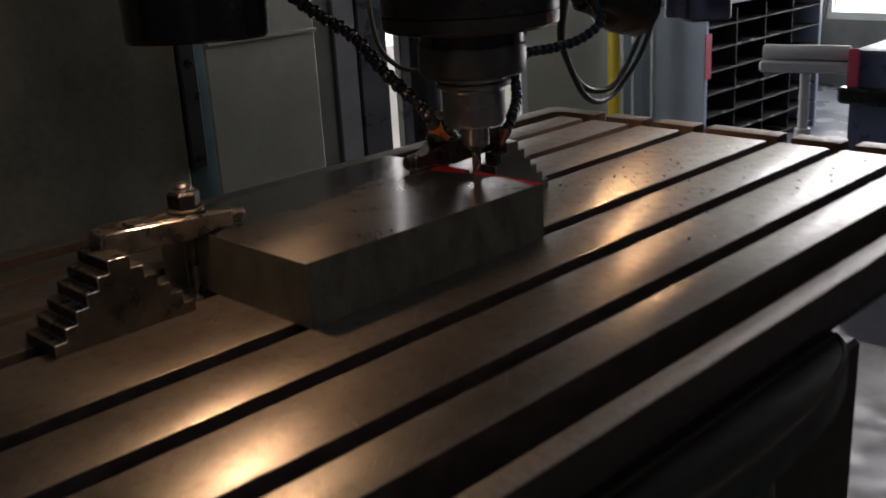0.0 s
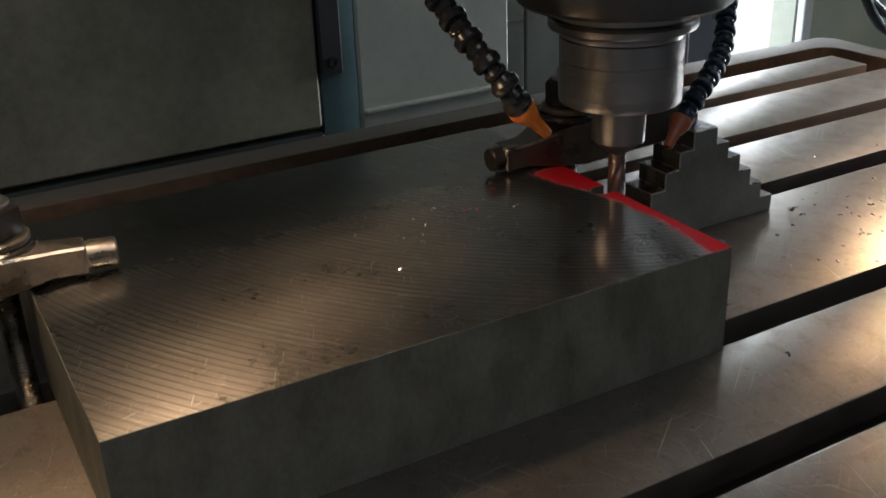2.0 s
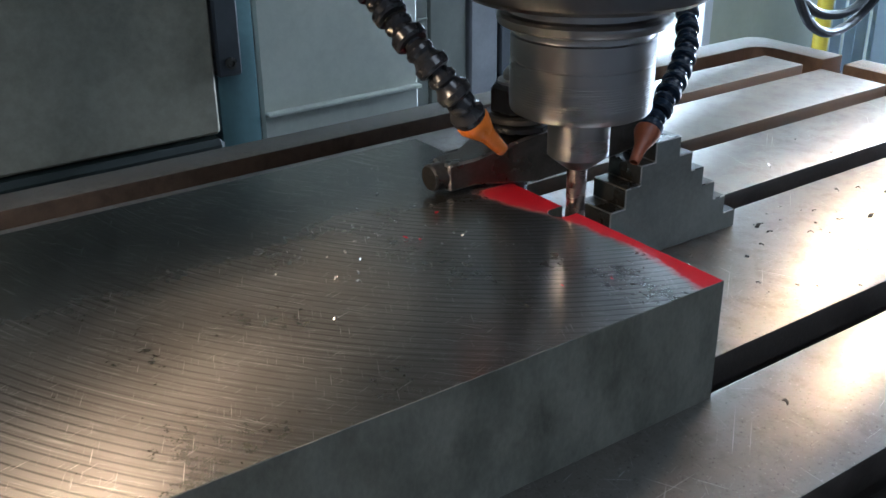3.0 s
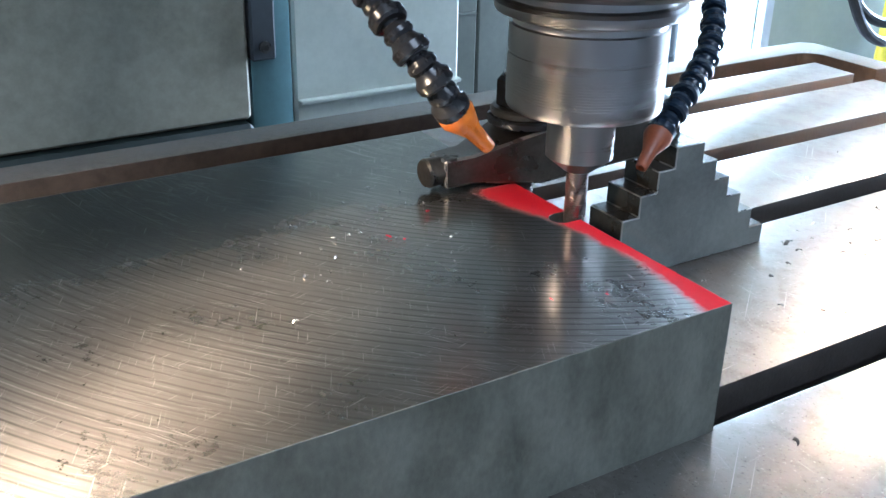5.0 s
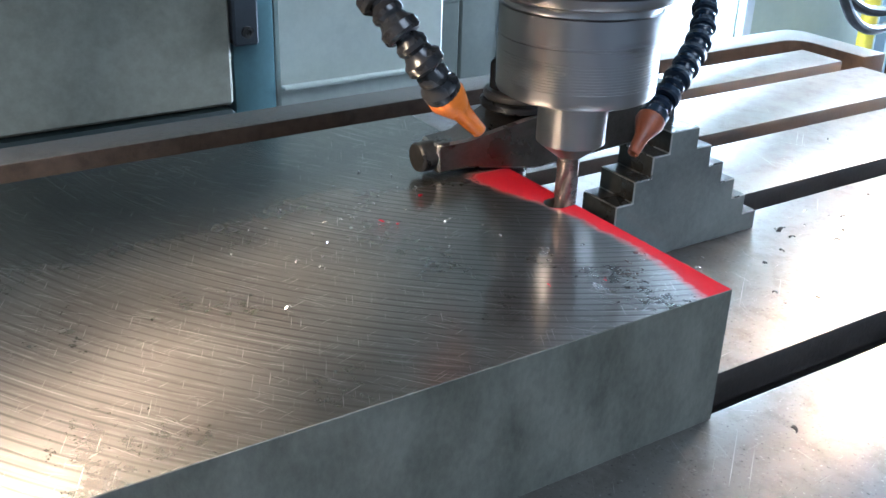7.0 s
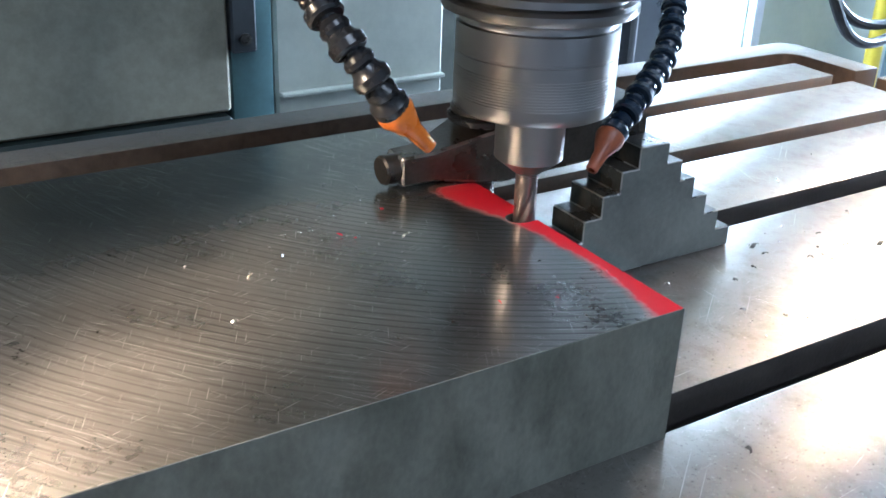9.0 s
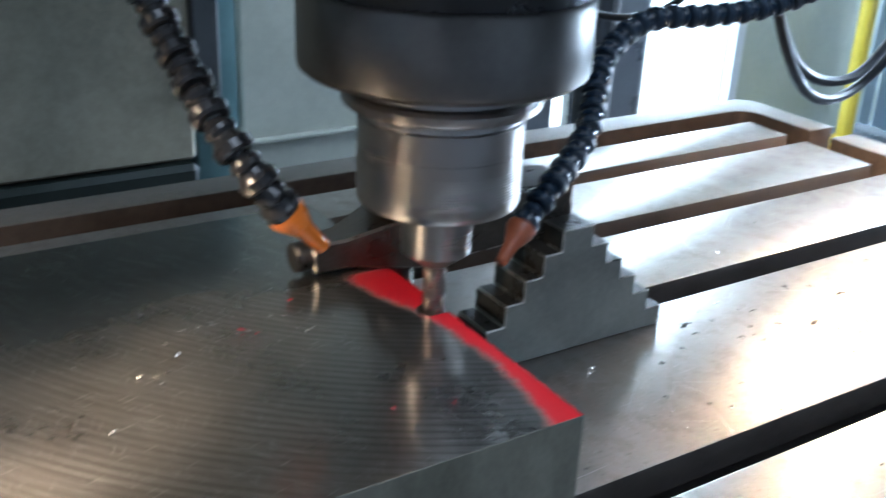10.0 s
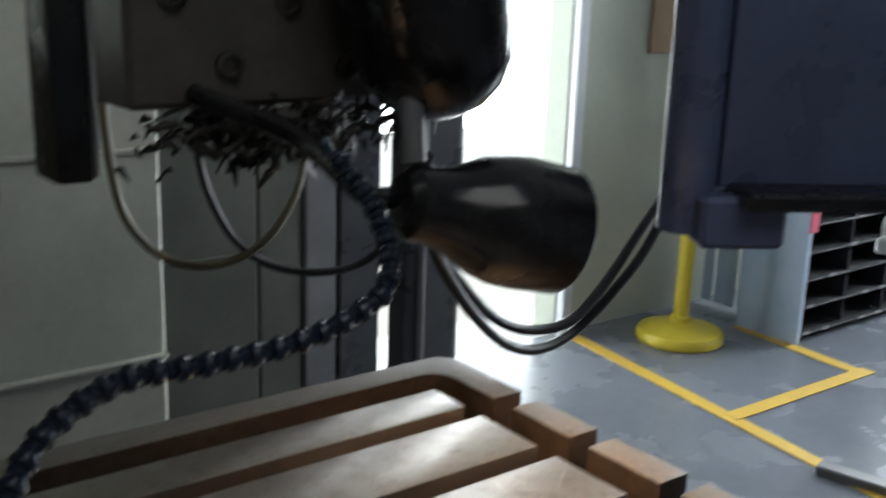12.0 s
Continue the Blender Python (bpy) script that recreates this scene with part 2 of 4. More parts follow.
TANWIRE = plain("tan_cable", (0.20, 0.16, 0.10), (0.12, 0.10, 0.06), 0.5, 0.0, 30, 0.1)
GREENPAINT = plain("grey_green_machine_paint", (0.57, 0.58, 0.50), (0.44, 0.455, 0.39), 0.42, 0.0, 6, 0.12)
DOORPAINT = plain("dull_olive_sheet_metal", (0.37, 0.335, 0.25), (0.19, 0.175, 0.13), 0.55, 0.0, 5, 0.2)
TEAL = plain("teal_blue_paint", (0.11, 0.20, 0.21), (0.08, 0.14, 0.15), 0.45, 0.0, 8, 0.1)
# Green is darkened; the saddle's unlit side is put into the colour.
DARKGREEN = plain("shaded_dark_green_paint", (0.018, 0.026, 0.021), (0.010, 0.014, 0.012), 0.42, 0.0, 12, 0.3)
WALLPAINT = plain("pale_green_wall_paint", (0.50, 0.53, 0.44), (0.42, 0.45, 0.37), 0.6, 0.0, 3, 0.1)
CEILPAINT = plain("grey_ceiling", (0.30, 0.30, 0.30), (0.22, 0.22, 0.22), 0.8, 0.0, 2, 0.1)
CONCRETE = plain("worn_dark_floor", (0.19, 0.205, 0.235), (0.145, 0.16, 0.185), 0.26, 0.0, 2.5, 0.2)
YELLOW = plain("yellow_plastic", (0.80, 0.62, 0.06), (0.66, 0.50, 0.04), 0.4, 0.0, 10, 0.05)
YELLOWLINE = plain("yellow_floor_paint", (0.72, 0.46, 0.06), (0.55, 0.35, 0.05), 0.5, 0.0, 20, 0.1)
PILLAR = plain("dark_steel_column_paint", (0.06, 0.065, 0.07), (0.04, 0.043, 0.047), 0.35, 0.1, 8, 0.1)
BLUEGREY = plain("blue_grey_cabinet_paint", (0.46, 0.57, 0.70), (0.38, 0.48, 0.60), 0.4, 0.0, 5, 0.05)
GREYPAINT = plain("grey_cabinet_paint", (0.20, 0.20, 0.205), (0.14, 0.14, 0.145), 0.45, 0.0, 8, 0.05)
BIN = plain("black_bin_metal", (0.012, 0.013, 0.016), (0.007, 0.008, 0.010), 0.7, 0.0, 12, 0.1)
PINK = plain("red_pink_tag_card", (0.70, 0.09, 0.16), (0.60, 0.07, 0.13), 0.6, 0.0, 10, 0.02)
WHITEPAINT = plain("white_frame_paint", (0.72, 0.74, 0.76), (0.62, 0.64, 0.66), 0.4, 0.0, 10, 0.05)
ALU = plain("chip_aluminium", (0.75, 0.74, 0.72), (0.55, 0.54, 0.52), 0.25, 1.0, 300, 0.1)
DARKCHIP = plain("dark_steel_chip", (0.12, 0.11, 0.10), (0.06, 0.055, 0.05), 0.35, 0.9, 300, 0.1)
REDCHIP = plain("dyed_chip", (0.75, 0.02, 0.05), (0.6, 0.01, 0.03), 0.4, 0.2, 300, 0.1)
PAVING = plain("pale_yard_paving", (0.55, 0.55, 0.53), (0.45, 0.45, 0.43), 0.8, 0.0, 1.0, 0.1)
# Navy raised in colour to stand in for stray-light glare over the pendant.
PENDANT = plain("navy_glare_pendant_paint", (0.10, 0.125, 0.225), (0.07, 0.088, 0.155), 0.35, 0.0, 10, 0.1)
# Darker copy of the machine green; dim light is put into the colour.
CABPAINT = plain("shaded_grey_green_paint", (0.125, 0.13, 0.108), (0.085, 0.09, 0.075), 0.45, 0.0, 5, 0.12)
OILYGREY = plain("oily_grey_paint", (0.10, 0.09, 0.08), (0.055, 0.05, 0.045), 0.4, 0.0, 14, 0.2)
DULLRED = plain("faded_red_paint", (0.22, 0.04, 0.035), (0.14, 0.03, 0.028), 0.5, 0.0, 60, 0.1)
CARD = plain("brown_cardboard", (0.40, 0.28, 0.17), (0.33, 0.23, 0.14), 0.8, 0.0, 6, 0.05)


def glow(name, colour, strength):
    m, nt, s = material(name)
    s.inputs["Base Color"].default_value = (*colour, 1)
    s.inputs["Emission Color"].default_value = (*colour, 1)
    s.inputs["Emission Strength"].default_value = strength
    return m


DAYGLOW = glow("hazy_daylight", (0.86, 0.94, 1.0), 7.0)
BULB = glow("lit_bulb", WARM, 2.5)
LED = glow("green_indicator", (0.1, 0.9, 0.6), 1.0)

# ---- mesh helpers ----


def boxes(*specs, bevel=0.0, segments=1):
    """One bmesh of boxes x0, x1, y0, y1, z0, z1."""
    bm = bmesh.new()
    for x0, x1, y0, y1, z0, z1 in specs:
        m = pose((x0 + x1) / 2, (y0 + y1) / 2, (z0 + z1) / 2) @ Matrix.Diagonal((x1 - x0, y1 - y0, z1 - z0, 1))
        bmesh.ops.create_cube(bm, size=1, matrix=m)
    if bevel:
        bmesh.ops.bevel(bm, geom=bm.edges[:], offset=bevel, segments=segments, affect="EDGES", profile=0.6)
    return bm


def prism(outline, depth, axis="z", start=0.0, bevel=0.0, segments=2):
    """A flat outline pushed along an axis from start by depth. For x the outline is (y, z), for y (x, z), for z (x, y)."""
    put = {"x": lambda a, b, d: (d, a, b), "y": lambda a, b, d: (a, d, b), "z": lambda a, b, d: (a, b, d)}[axis]
    bm = bmesh.new()
    lo = [bm.verts.new(put(a, b, start)) for a, b in outline]
    hi = [bm.verts.new(put(a, b, start + depth)) for a, b in outline]
    n = len(outline)
    bm.faces.new(lo), bm.faces.new(hi)
    for i in range(n):
        bm.faces.new((lo[i], lo[(i + 1) % n], hi[(i + 1) % n], hi[i]))
    bmesh.ops.recalc_face_normals(bm, faces=bm.faces)
    if bevel:
        bmesh.ops.bevel(bm, geom=[e for e in bm.edges if e.calc_face_angle(0) > 0.5], offset=bevel, segments=segments, affect="EDGES", profile=0.6)
    return bm


def lathe(profile, n=64, m=None):
    """A body turned about z from (radius, z) pairs, bottom to top."""
    bm = bmesh.new()
    rings = []
    for r, z in profile:
        if r < 1e-6:
            rings.append([bm.verts.new((0, 0, z))])
        else:
            rings.append([bm.verts.new((r * math.cos(2 * math.pi * k / n), r * math.sin(2 * math.pi * k / n), z)) for k in range(n)])
    for a, b in zip(rings, rings[1:]):
        for k in range(n):
            q = (k + 1) % n
            if len(a) == 1 and len(b) > 1:
                bm.faces.new((a[0], b[q], b[k]))
            elif len(b) == 1 and len(a) > 1:
                bm.faces.new((a[k], a[q], b[0]))
            elif len(a) > 1:
                bm.faces.new((a[k], a[q], b[q], b[k]))
    bmesh.ops.recalc_face_normals(bm, faces=bm.faces)
    if m is not None:
        bmesh.ops.transform(bm, matrix=m, verts=bm.verts)
    return bm


def smooth_line(points, per=10):
    """Points on a Catmull-Rom curve through the given ones."""
    p = [Vector(q) for q in points]
    p = [2 * p[0] - p[1]] + p + [2 * p[-1] - p[-2]]
    out = []
    for i in range(1, len(p) - 2):
        for k in range(per):
            t = k / per
            a, b, c, d = p[i - 1:i + 3]
            out.append(0.5 * (2 * b + (c - a) * t + (2 * a - 5 * b + 4 * c - d) * t * t + (3 * b - 3 * c + d - a) * t ** 3))
    return out + [p[-2]]


def tube(points, radius, n=10, per=8):
    line = smooth_line(points, per)
    bm = bmesh.new()
    rings, up = [], Vector((0.13, 0.31, 0.94))
    for i, p in enumerate(line):
        d = (line[min(i + 1, len(line) - 1)] - line[max(i - 1, 0)]).normalized()
        u = (up - d * up.dot(d)).normalized()
        w = d.cross(u)
        up = u
        rings.append([bm.verts.new(p + radius * (u * math.cos(2 * math.pi * k / n) + w * math.sin(2 * math.pi * k / n))) for k in range(n)])
    for a, b in zip(rings, rings[1:]):
        for k in range(n):
            bm.faces.new((a[k], a[(k + 1) % n], b[(k + 1) % n], b[k]))
    bm.faces.new(rings[0]), bm.faces.new(rings[-1])
    bmesh.ops.recalc_face_normals(bm, faces=bm.faces)
    return bm


def to_mesh(name, bm, mat):
    me = bpy.data.meshes.new(name)
    bm.to_mesh(me)
    bm.free()
    me.materials.append(mat)
    me.shade_smooth()
    me.set_sharp_from_angle(angle=radians(32))
    return me


def part(name, bm, mat, parent=None, label="", m=None):
    ob = new(name, to_mesh(name, bm, mat))
    ob.parent = parent
    if m is not None:
        ob.matrix_basis = m
    return tagged(ob, label) if label else ob


def share(name, me, parent, m):
    ob = new(name, me)
    ob.parent, ob.matrix_basis = parent, m
    return ob


def thing(name, label, category, m=None, group="", kind=""):
    ob = new(name)
    if m is not None:
        ob.matrix_basis = m
    return tagged(ob, label, category, group, kind)


def structure(name, bm, mat, label, category="structure"):
    return tagged(part(name, bm, mat), label, category, "", "structure")

# ---- the building ----
FLOOR = -0.92
structure("floor", boxes((-2.04, 6, -4.5, 5.5, FLOOR - 0.1, FLOOR)), CONCRETE, "worn dark grey workshop floor with faint lighter patches", "floor")
structure("ground", boxes((-60, -2.04, -60, 60, FLOOR - 0.15, FLOOR - 0.03)), PAVING, "sunlit pale paving outside the doorway", "ground")
structure("backdrop", boxes((-7.1, -7.0, -3, 9, FLOOR, 5)), DAYGLOW, "bright hazy daylight outside the doorway", "backdrop")
structure("backdrop", boxes((-5, 3, 9.0, 9.1, FLOOR, 5)), DAYGLOW, "bright hazy daylight outside the window", "backdrop")
structure("wall_west", boxes((-2.16, -2.04, -4.5, 1.20, FLOOR, 3.4), (-2.16, -2.04, 2.115, 5.5, FLOOR, 3.4), (-2.16, -2.04, 1.20, 2.115, 1.3, 3.4)), WALLPAINT, "pale green painted block wall with an open doorway", "wall")
structure("wall_north", boxes((-2.16, -2.0, 5.5, 5.62, FLOOR, 3.4), (0.3, 6, 5.5, 5.62, FLOOR, 3.4), (-2.0, 0.3, 5.5, 5.62, FLOOR, -0.45), (-2.0, 0.3, 5.5, 5.62, 2.25, 3.4)), GREYPAINT, "dark grey workshop wall with a wide window", "wall")
structure("wall_east", boxes((6, 6.12, -4.5, 5.62, FLOOR, 3.4)), GREYPAINT, "dark grey plain workshop wall", "wall")
structure("wall_south", boxes((-2.16, 6, -4.62, -4.5, FLOOR, 3.4)), GREYPAINT, "dark grey plain workshop wall", "wall")
# Ceiling is out of view; its opening only lets the fill lamp through.
structure("ceiling", boxes((-2.16, 1.3, -4.5, 5.5, 3.4, 3.5), (3.9, 6, -4.5, 5.5, 3.4, 3.5), (1.3, 3.9, -4.5, -2.9, 3.4, 3.5), (1.3, 3.9, 0.9, 5.5, 3.4, 3.5)), CEILPAINT, "unseen dark workshop ceiling with an opening added for the fill lamp", "ceiling")
win = tagged(new("window_1"), "wide steel-framed workshop window with daylight behind", "window", "", "structure")
part("window_frame", boxes((-2.0, 0.3, 5.52, 5.58, -0.45, -0.40), (-2.0, 0.3, 5.52, 5.58, 2.2, 2.25)), WHITEPAINT, win)
for k in range(6):
    part("mullion", boxes((-2.0 + 0.452 * k, -1.96 + 0.452 * k, 5.52, 5.58, -0.40, 2.2)), WHITEPAINT, win)
frame_1 = tagged(new("door_1"), "white steel door frame round an open bright doorway", "door frame", "", "structure")
part("jamb", boxes((-2.03, -1.99, 2.115, 2.165, FLOOR, 1.3), bevel=0.004), WHITEPAINT, frame_1)
# Dark post placed to fit the bright slit's edge in the camera's view.
part("slit_post", boxes((-2.02, -1.975, 1.29, 1.45, FLOOR, 1.3), bevel=0.004), PILLAR, frame_1, "dark post placed to edge the bright slit in view")
for x, y, n, turn in ((-1.25, 2.062, 1.75, -8.0), (-1.083, 2.45, 0.82, 89.0), (-1.38, 2.835, 0.62, -5.0)):
    structure("trim_floor_line", prism([(-n / 2, -0.03), (n / 2, -0.03), (n / 2, 0.03), (-n / 2, 0.03)], 0.003, "z", 0.0), YELLOWLINE, "yellow painted safety line on the floor", "floor line").matrix_basis = pose(x, y, FLOOR + 0.001 + 0.0015 * (turn > 0), 0, 0, turn)

# ---- milling machine table ----


# Faces that don't look up take a darker metal.
def dark_sides(ob, mat=None):
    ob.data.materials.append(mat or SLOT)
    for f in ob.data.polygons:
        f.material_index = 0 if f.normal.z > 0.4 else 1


Y0 = -2.3
table = thing("milling_table", "worn cast-iron milling machine table with six T-slots", "machine table")
STRIPS = [(-0.062, 0.0), (0.027, 0.122), (0.149, 0.248), (0.275, 0.437), (0.464, 0.561), (0.588, 0.691), (0.718, 0.784)]
for a, b in STRIPS:
    left, right = (0.0 if a < 0 else 0.011), (0.0 if b > 0.78 else 0.011)
    outline = [(a, 0), (b, 0), (b, -0.024), (b - right, -0.024), (b - right, -0.05), (a + left, -0.05), (a + left, -0.024), (a, -0.024)]
    dark_sides(part("table_strip", prism(outline, -Y0, "y", Y0, 0.0020, 2), TABLE, table))
RIMS = [(-0.15, 0.0), (0.03, 0.126), (0.152, 0.252), (0.277, 0.437), (0.464, 0.561), (0.588, 0.691), (0.718, 0.873)]
for k, (a, b) in enumerate(RIMS):
    if k == 0:
        arc = [(-0.106 + 0.03 - 0.03 * math.cos(q), 0.012 + 0.03 * math.sin(q)) for q in np.linspace(0, math.pi / 2, 8)]
        outline = [(-0.15, Y0), (-0.106, Y0)] + arc + [(0.0, 0.042), (0.0, 0.085), (-0.132, 0.085), (-0.15, 0.068)]
    elif k == 6:
        arc = [(0.842 - 0.03 + 0.03 * math.sin(q), 0.012 + 0.03 * math.cos(q)) for q in np.linspace(0, math.pi / 2, 8)]
        outline = [(0.718, 0.085), (0.718, 0.042)] + arc + [(0.842, Y0), (0.873, Y0), (0.873, 0.068), (0.858, 0.085)]
    else:
        outline = [(a, 0.042), (b, 0.042), (b, 0.085), (a, 0.085)]
    dark_sides(part("table_rim", prism(outline, 0.05, "z", -0.05, 0.0028, 2), RIMTOP, table), RIMIRON)
# Slot and gutter floors: the shade at their depth is put into the colour.
part("table_bed", boxes((-0.13, 0.838, Y0, 0.07, -0.099, -0.05), bevel=0.003), GUTTER, table, "dark casting under the slots, deep shade in its colour")
part("front_bead", boxes((0.838, 0.845, Y0, 0.06, -0.080, -0.072), bevel=0.002), SLOT, table)

# ---- saddle and bed ----
saddle = thing("machine_saddle", "dark green machine saddle with rounded edge, shade in its colour", "machine base")
plan = [(-0.05, -1.30), (0.835, -1.30)] + [(0.835 + 0.088 * math.sin(q), -0.90 - 0.33 * math.cos(q)) for q in np.linspace(0.0, math.pi, 26)] + [(-0.05, -0.57)]
part("saddle_plate", prism(plan, 0.045, "z", -0.145, 0.008, 3), DARKGREEN, saddle, "dark green half-round plate with a worn edge")
part("saddle_body", boxes((0.0, 0.80, -1.25, -0.62, -0.36, -0.147), bevel=0.02, segments=2), DARKGREEN, saddle)
part("edge_bead", tube([(0.830 + 0.088 * math.sin(q), -0.90 - 0.328 * math.cos(q), -0.101) for q in np.linspace(0.15, math.pi, 14)], 0.004, 8, 5), SLOT, saddle)
part("way_strip", boxes((0.838, 0.846, -1.29, -0.57, -0.106, -0.0965), bevel=0.002), SLOT, saddle)
part("machine_bed", boxes((0.0, 0.78, -1.25, -0.72, FLOOR + 0.202, -0.362), bevel=0.02, segments=2), DARKGREEN, saddle)
# No such pan is known; it is added to cover floor that came out too bright.
part("floor_dark_pan", prism([(-0.1, -1.7), (1.25, -1.7), (1.25, 0.45), (1.05, 0.80), (-0.1, 0.80)], 0.20, "z", FLOOR, 0.02, 3), OILYGREY, saddle, "oily grey pan added over the floor to darken it")
for x, y in ((1.12, -0.62), (1.12, -1.05)):
    part("levelling_bolt", lathe([(0, 0), (0.040, 0), (0.040, 0.012), (0.022, 0.014), (0.022, 0.050), (0.0, 0.054)], 6, pose(x, y, FLOOR + 0.20)), GUTTER, saddle)
part("bed_way", boxes((0.08, 0.20, -0.74, 0.02, FLOOR + 0.202, -0.362), (0.52, 0.64, -0.74, 0.02, FLOOR + 0.202, -0.362), bevel=0.01), SLOT, saddle)

# ---- steel workpiece ----
R_TOOL = 0.0068
block = thing("steel_block", "thick face-milled steel block with red dye at one end", "workpiece", pose(0.147, -1.132, 0))
nx, ny, nr = 0.187, 0.4140, R_TOOL + 0.0006
notch = [(nx + nr * math.cos(q), ny - nr * math.sin(q)) for q in np.linspace(0, math.pi, 12)]
CORNERS = [(0.0, 0.0), (0.321, 0.0), (0.321, 0.4235), (0.0, 0.4235)]
outline = CORNERS[:3] + [(nx + nr, 0.4235)] + notch + [(nx - nr, 0.4235)] + CORNERS[3:]


def block_top():
    bm = prism(outline, 0.012, "z", 0.068)
    rim = [e for e in bm.edges if all(v.co.z > 0.079 for v in e.verts)]
    bmesh.ops.bevel(bm, geom=rim, offset=0.0003, segments=1, affect="EDGES")
    return bm


top = part("milled_top", block_top(), BLOCK, block, "milled steel upper face with red marking dye")
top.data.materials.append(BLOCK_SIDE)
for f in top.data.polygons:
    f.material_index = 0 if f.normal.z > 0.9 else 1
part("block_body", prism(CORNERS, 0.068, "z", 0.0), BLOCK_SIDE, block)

# ---- clamping gear ----


def stepped(n, rise, run, flat):
    """The outline (y, z) of a step block with steps on both sides."""
    half = flat / 2 + n * run
    out = [(-half, 0)]
    for k in range(n):
        out += [(-half + k * run, rise * (k + 1) - 0.0), (-half + (k + 1) * run, rise * (k + 1))]
    out += [(-flat / 2, rise * (n + 1)), (flat / 2, rise * (n + 1))]
    for k in reversed(range(n)):
        out += [(half - (k + 1) * run, rise * (k + 1)), (half - k * run, rise * (k + 1))]
    return out + [(half, 0)]


def bright_edges(ob, width):
    """Paints edge highlights and worn bright metal into the narrow bevel faces."""
    ob.data.materials.append(WORN_GLINT)
    for f in ob.data.polygons:
        p = [ob.data.vertices[i].co for i in f.vertices]
        longest = max((a - b).length for a, b in zip(p, p[1:] + p[:1]))
        if f.area / longest < width:
            f.material_index = len(ob.data.materials) - 1


def step_block(label, m, run, flat, mat, thick=0.036):
    ob = thing("step_block", label, "step block", m, "clamping step blocks")
    side = part("block_side", prism(stepped(5, 0.0157, run, flat), thick, "x", -thick, 0.0008, 1), mat, ob)
    # Treads and risers go near-black; their shade is put into the colour.
    side.data.materials.append(BLACKSTEEL)
    for f in side.data.polygons:
        f.material_index = 0 if abs(f.normal.x) > 0.9 else 1
    bright_edges(side, 0.0016)
    return ob


step_block("grey steel step block with worn, highlighted edges beside the cutter", pose(0.300, -0.5775, 0), 0.0148, 0.027, STEPSTEEL)
step_block("dark oily steel step block under a strap clamp", pose(0.303, -1.272, 0), 0.0154, 0.028, FORGED, 0.075)


def strap_clamp(label, m, mat, length, out, hump):
    """Forged strap with a round nose at y = 0, a dark plate as its oval slot and a bevelled heel; it runs towards -y.
    """
    ob = thing("strap_clamp", label, "strap clamp", m, "strap clamps")
    w = 0.025
    half = [(0.0105, -0.004), (0.0120, -0.026), (w - 0.003, -0.060), (w, -0.072), (w, -0.150), (0.019, -length)]
    outline = half + [(-a, b) for a, b in reversed(half)]
    body = prism(outline, 0.0225, "z", -0.002, 0.0016, 1)
    for v in body.verts:
        y = v.co.y
        if v.co.z > 0.01:
            v.co.z += hump - (hump + 0.0025) * min(1.0, max(0.0, (y + 0.066) / 0.026))
            v.co.z -= 0.004 * min(1.0, max(0.0, (-0.155 - y) / 0.03))
        else:
            v.co.z -= 0.006 * min(1.0, max(0.0, (-0.03 - y) / 0.04))
    bright_edges(part("strap", body, mat, ob), 0.0028)
    nose = [(0, -0.014), (0.0088, -0.014), (0.0098, -0.0125), (0.0098, 0.010), (0.0084, 0.0115), (0, 0.0115)]
    part("round_nose", lathe(nose, 32, pose(0, out, 0.0083, 90, 0, 0)), mat, ob)

    def oval(r):
        return [(r * math.cos(q), -0.098 + (0.032 if math.sin(q) > 0 else -0.032) + r * math.sin(q)) for q in np.linspace(0, 2 * math.pi, 41)[:-1]]
    # Thin dark plate painted as the shade inside a through slot.
    part("slot_shade_plate", prism(oval(0.0115), 0.0008, "z", hump + 0.0202, 0.0), GUTTER, ob, "dark oval plate in place of the shaded bolt slot")
    lip = bmesh.new()
    loops = [[lip.verts.new((a, b, hump + z)) for a, b in oval(r)] for r, z in ((0.0117, 0.0203), (0.0120, 0.0214), (0.0150, 0.0214), (0.0158, 0.0203))]
    for a, b in zip(loops, loops[1:]):
        for k in range(40):
            lip.faces.new((a[k], a[(k + 1) % 40], b[(k + 1) % 40], b[k]))
    bmesh.ops.recalc_face_normals(lip, faces=lip.faces)
    part("slot_lip", lip, WORN_GLINT, ob, "worn bright rim round the slot")
    return ob


def stud_and_nut(label, m, height):
    ob = thing("clamp_stud", label, "stud and nut", m, "clamp studs")
    prof, z = [(0.0, -0.03)], -0.03
    while z < height + 0.01:
        prof += [(0.0068, z), (0.0084, z + 0.00125)]
        z += 0.0025
    part("threaded_stud", lathe(prof + [(0.006, z), (0.0, z + 0.001)], 24), CLAMPSTEEL, ob)
    for r, z in ((0.0255, 0.0), (0.0235, 0.0058)):
        part("washer", lathe([(0.0, 0), (r - 0.001, 0), (r, 0.001), (r, 0.0042), (r - 0.0015, 0.0055), (0.008, 0.0055)], 48, pose(0, 0, height + z)), BLACK if r > 0.025 else BLACKSTEEL, ob)
    nut = lathe([(0.0, 0), (0.0185, 0), (0.0205, 0.0015), (0.0205, 0.018), (0.0180, 0.021), (0.0, 0.021)], 6, pose(0, 0, height + 0.0115, 0, 0, 12))
    part("hex_nut", nut, BLACK, ob)
    part("stud_tip", lathe([(0.0150, 0), (0.0150, 0.002), (0.0108, 0.003), (0.0108, 0.007), (0.0085, 0.0105), (0.004, 0.012), (0, 0.0123)], 32, pose(0, 0, height + 0.0322)), STEEL, ob, "bright domed stud end")
    return ob


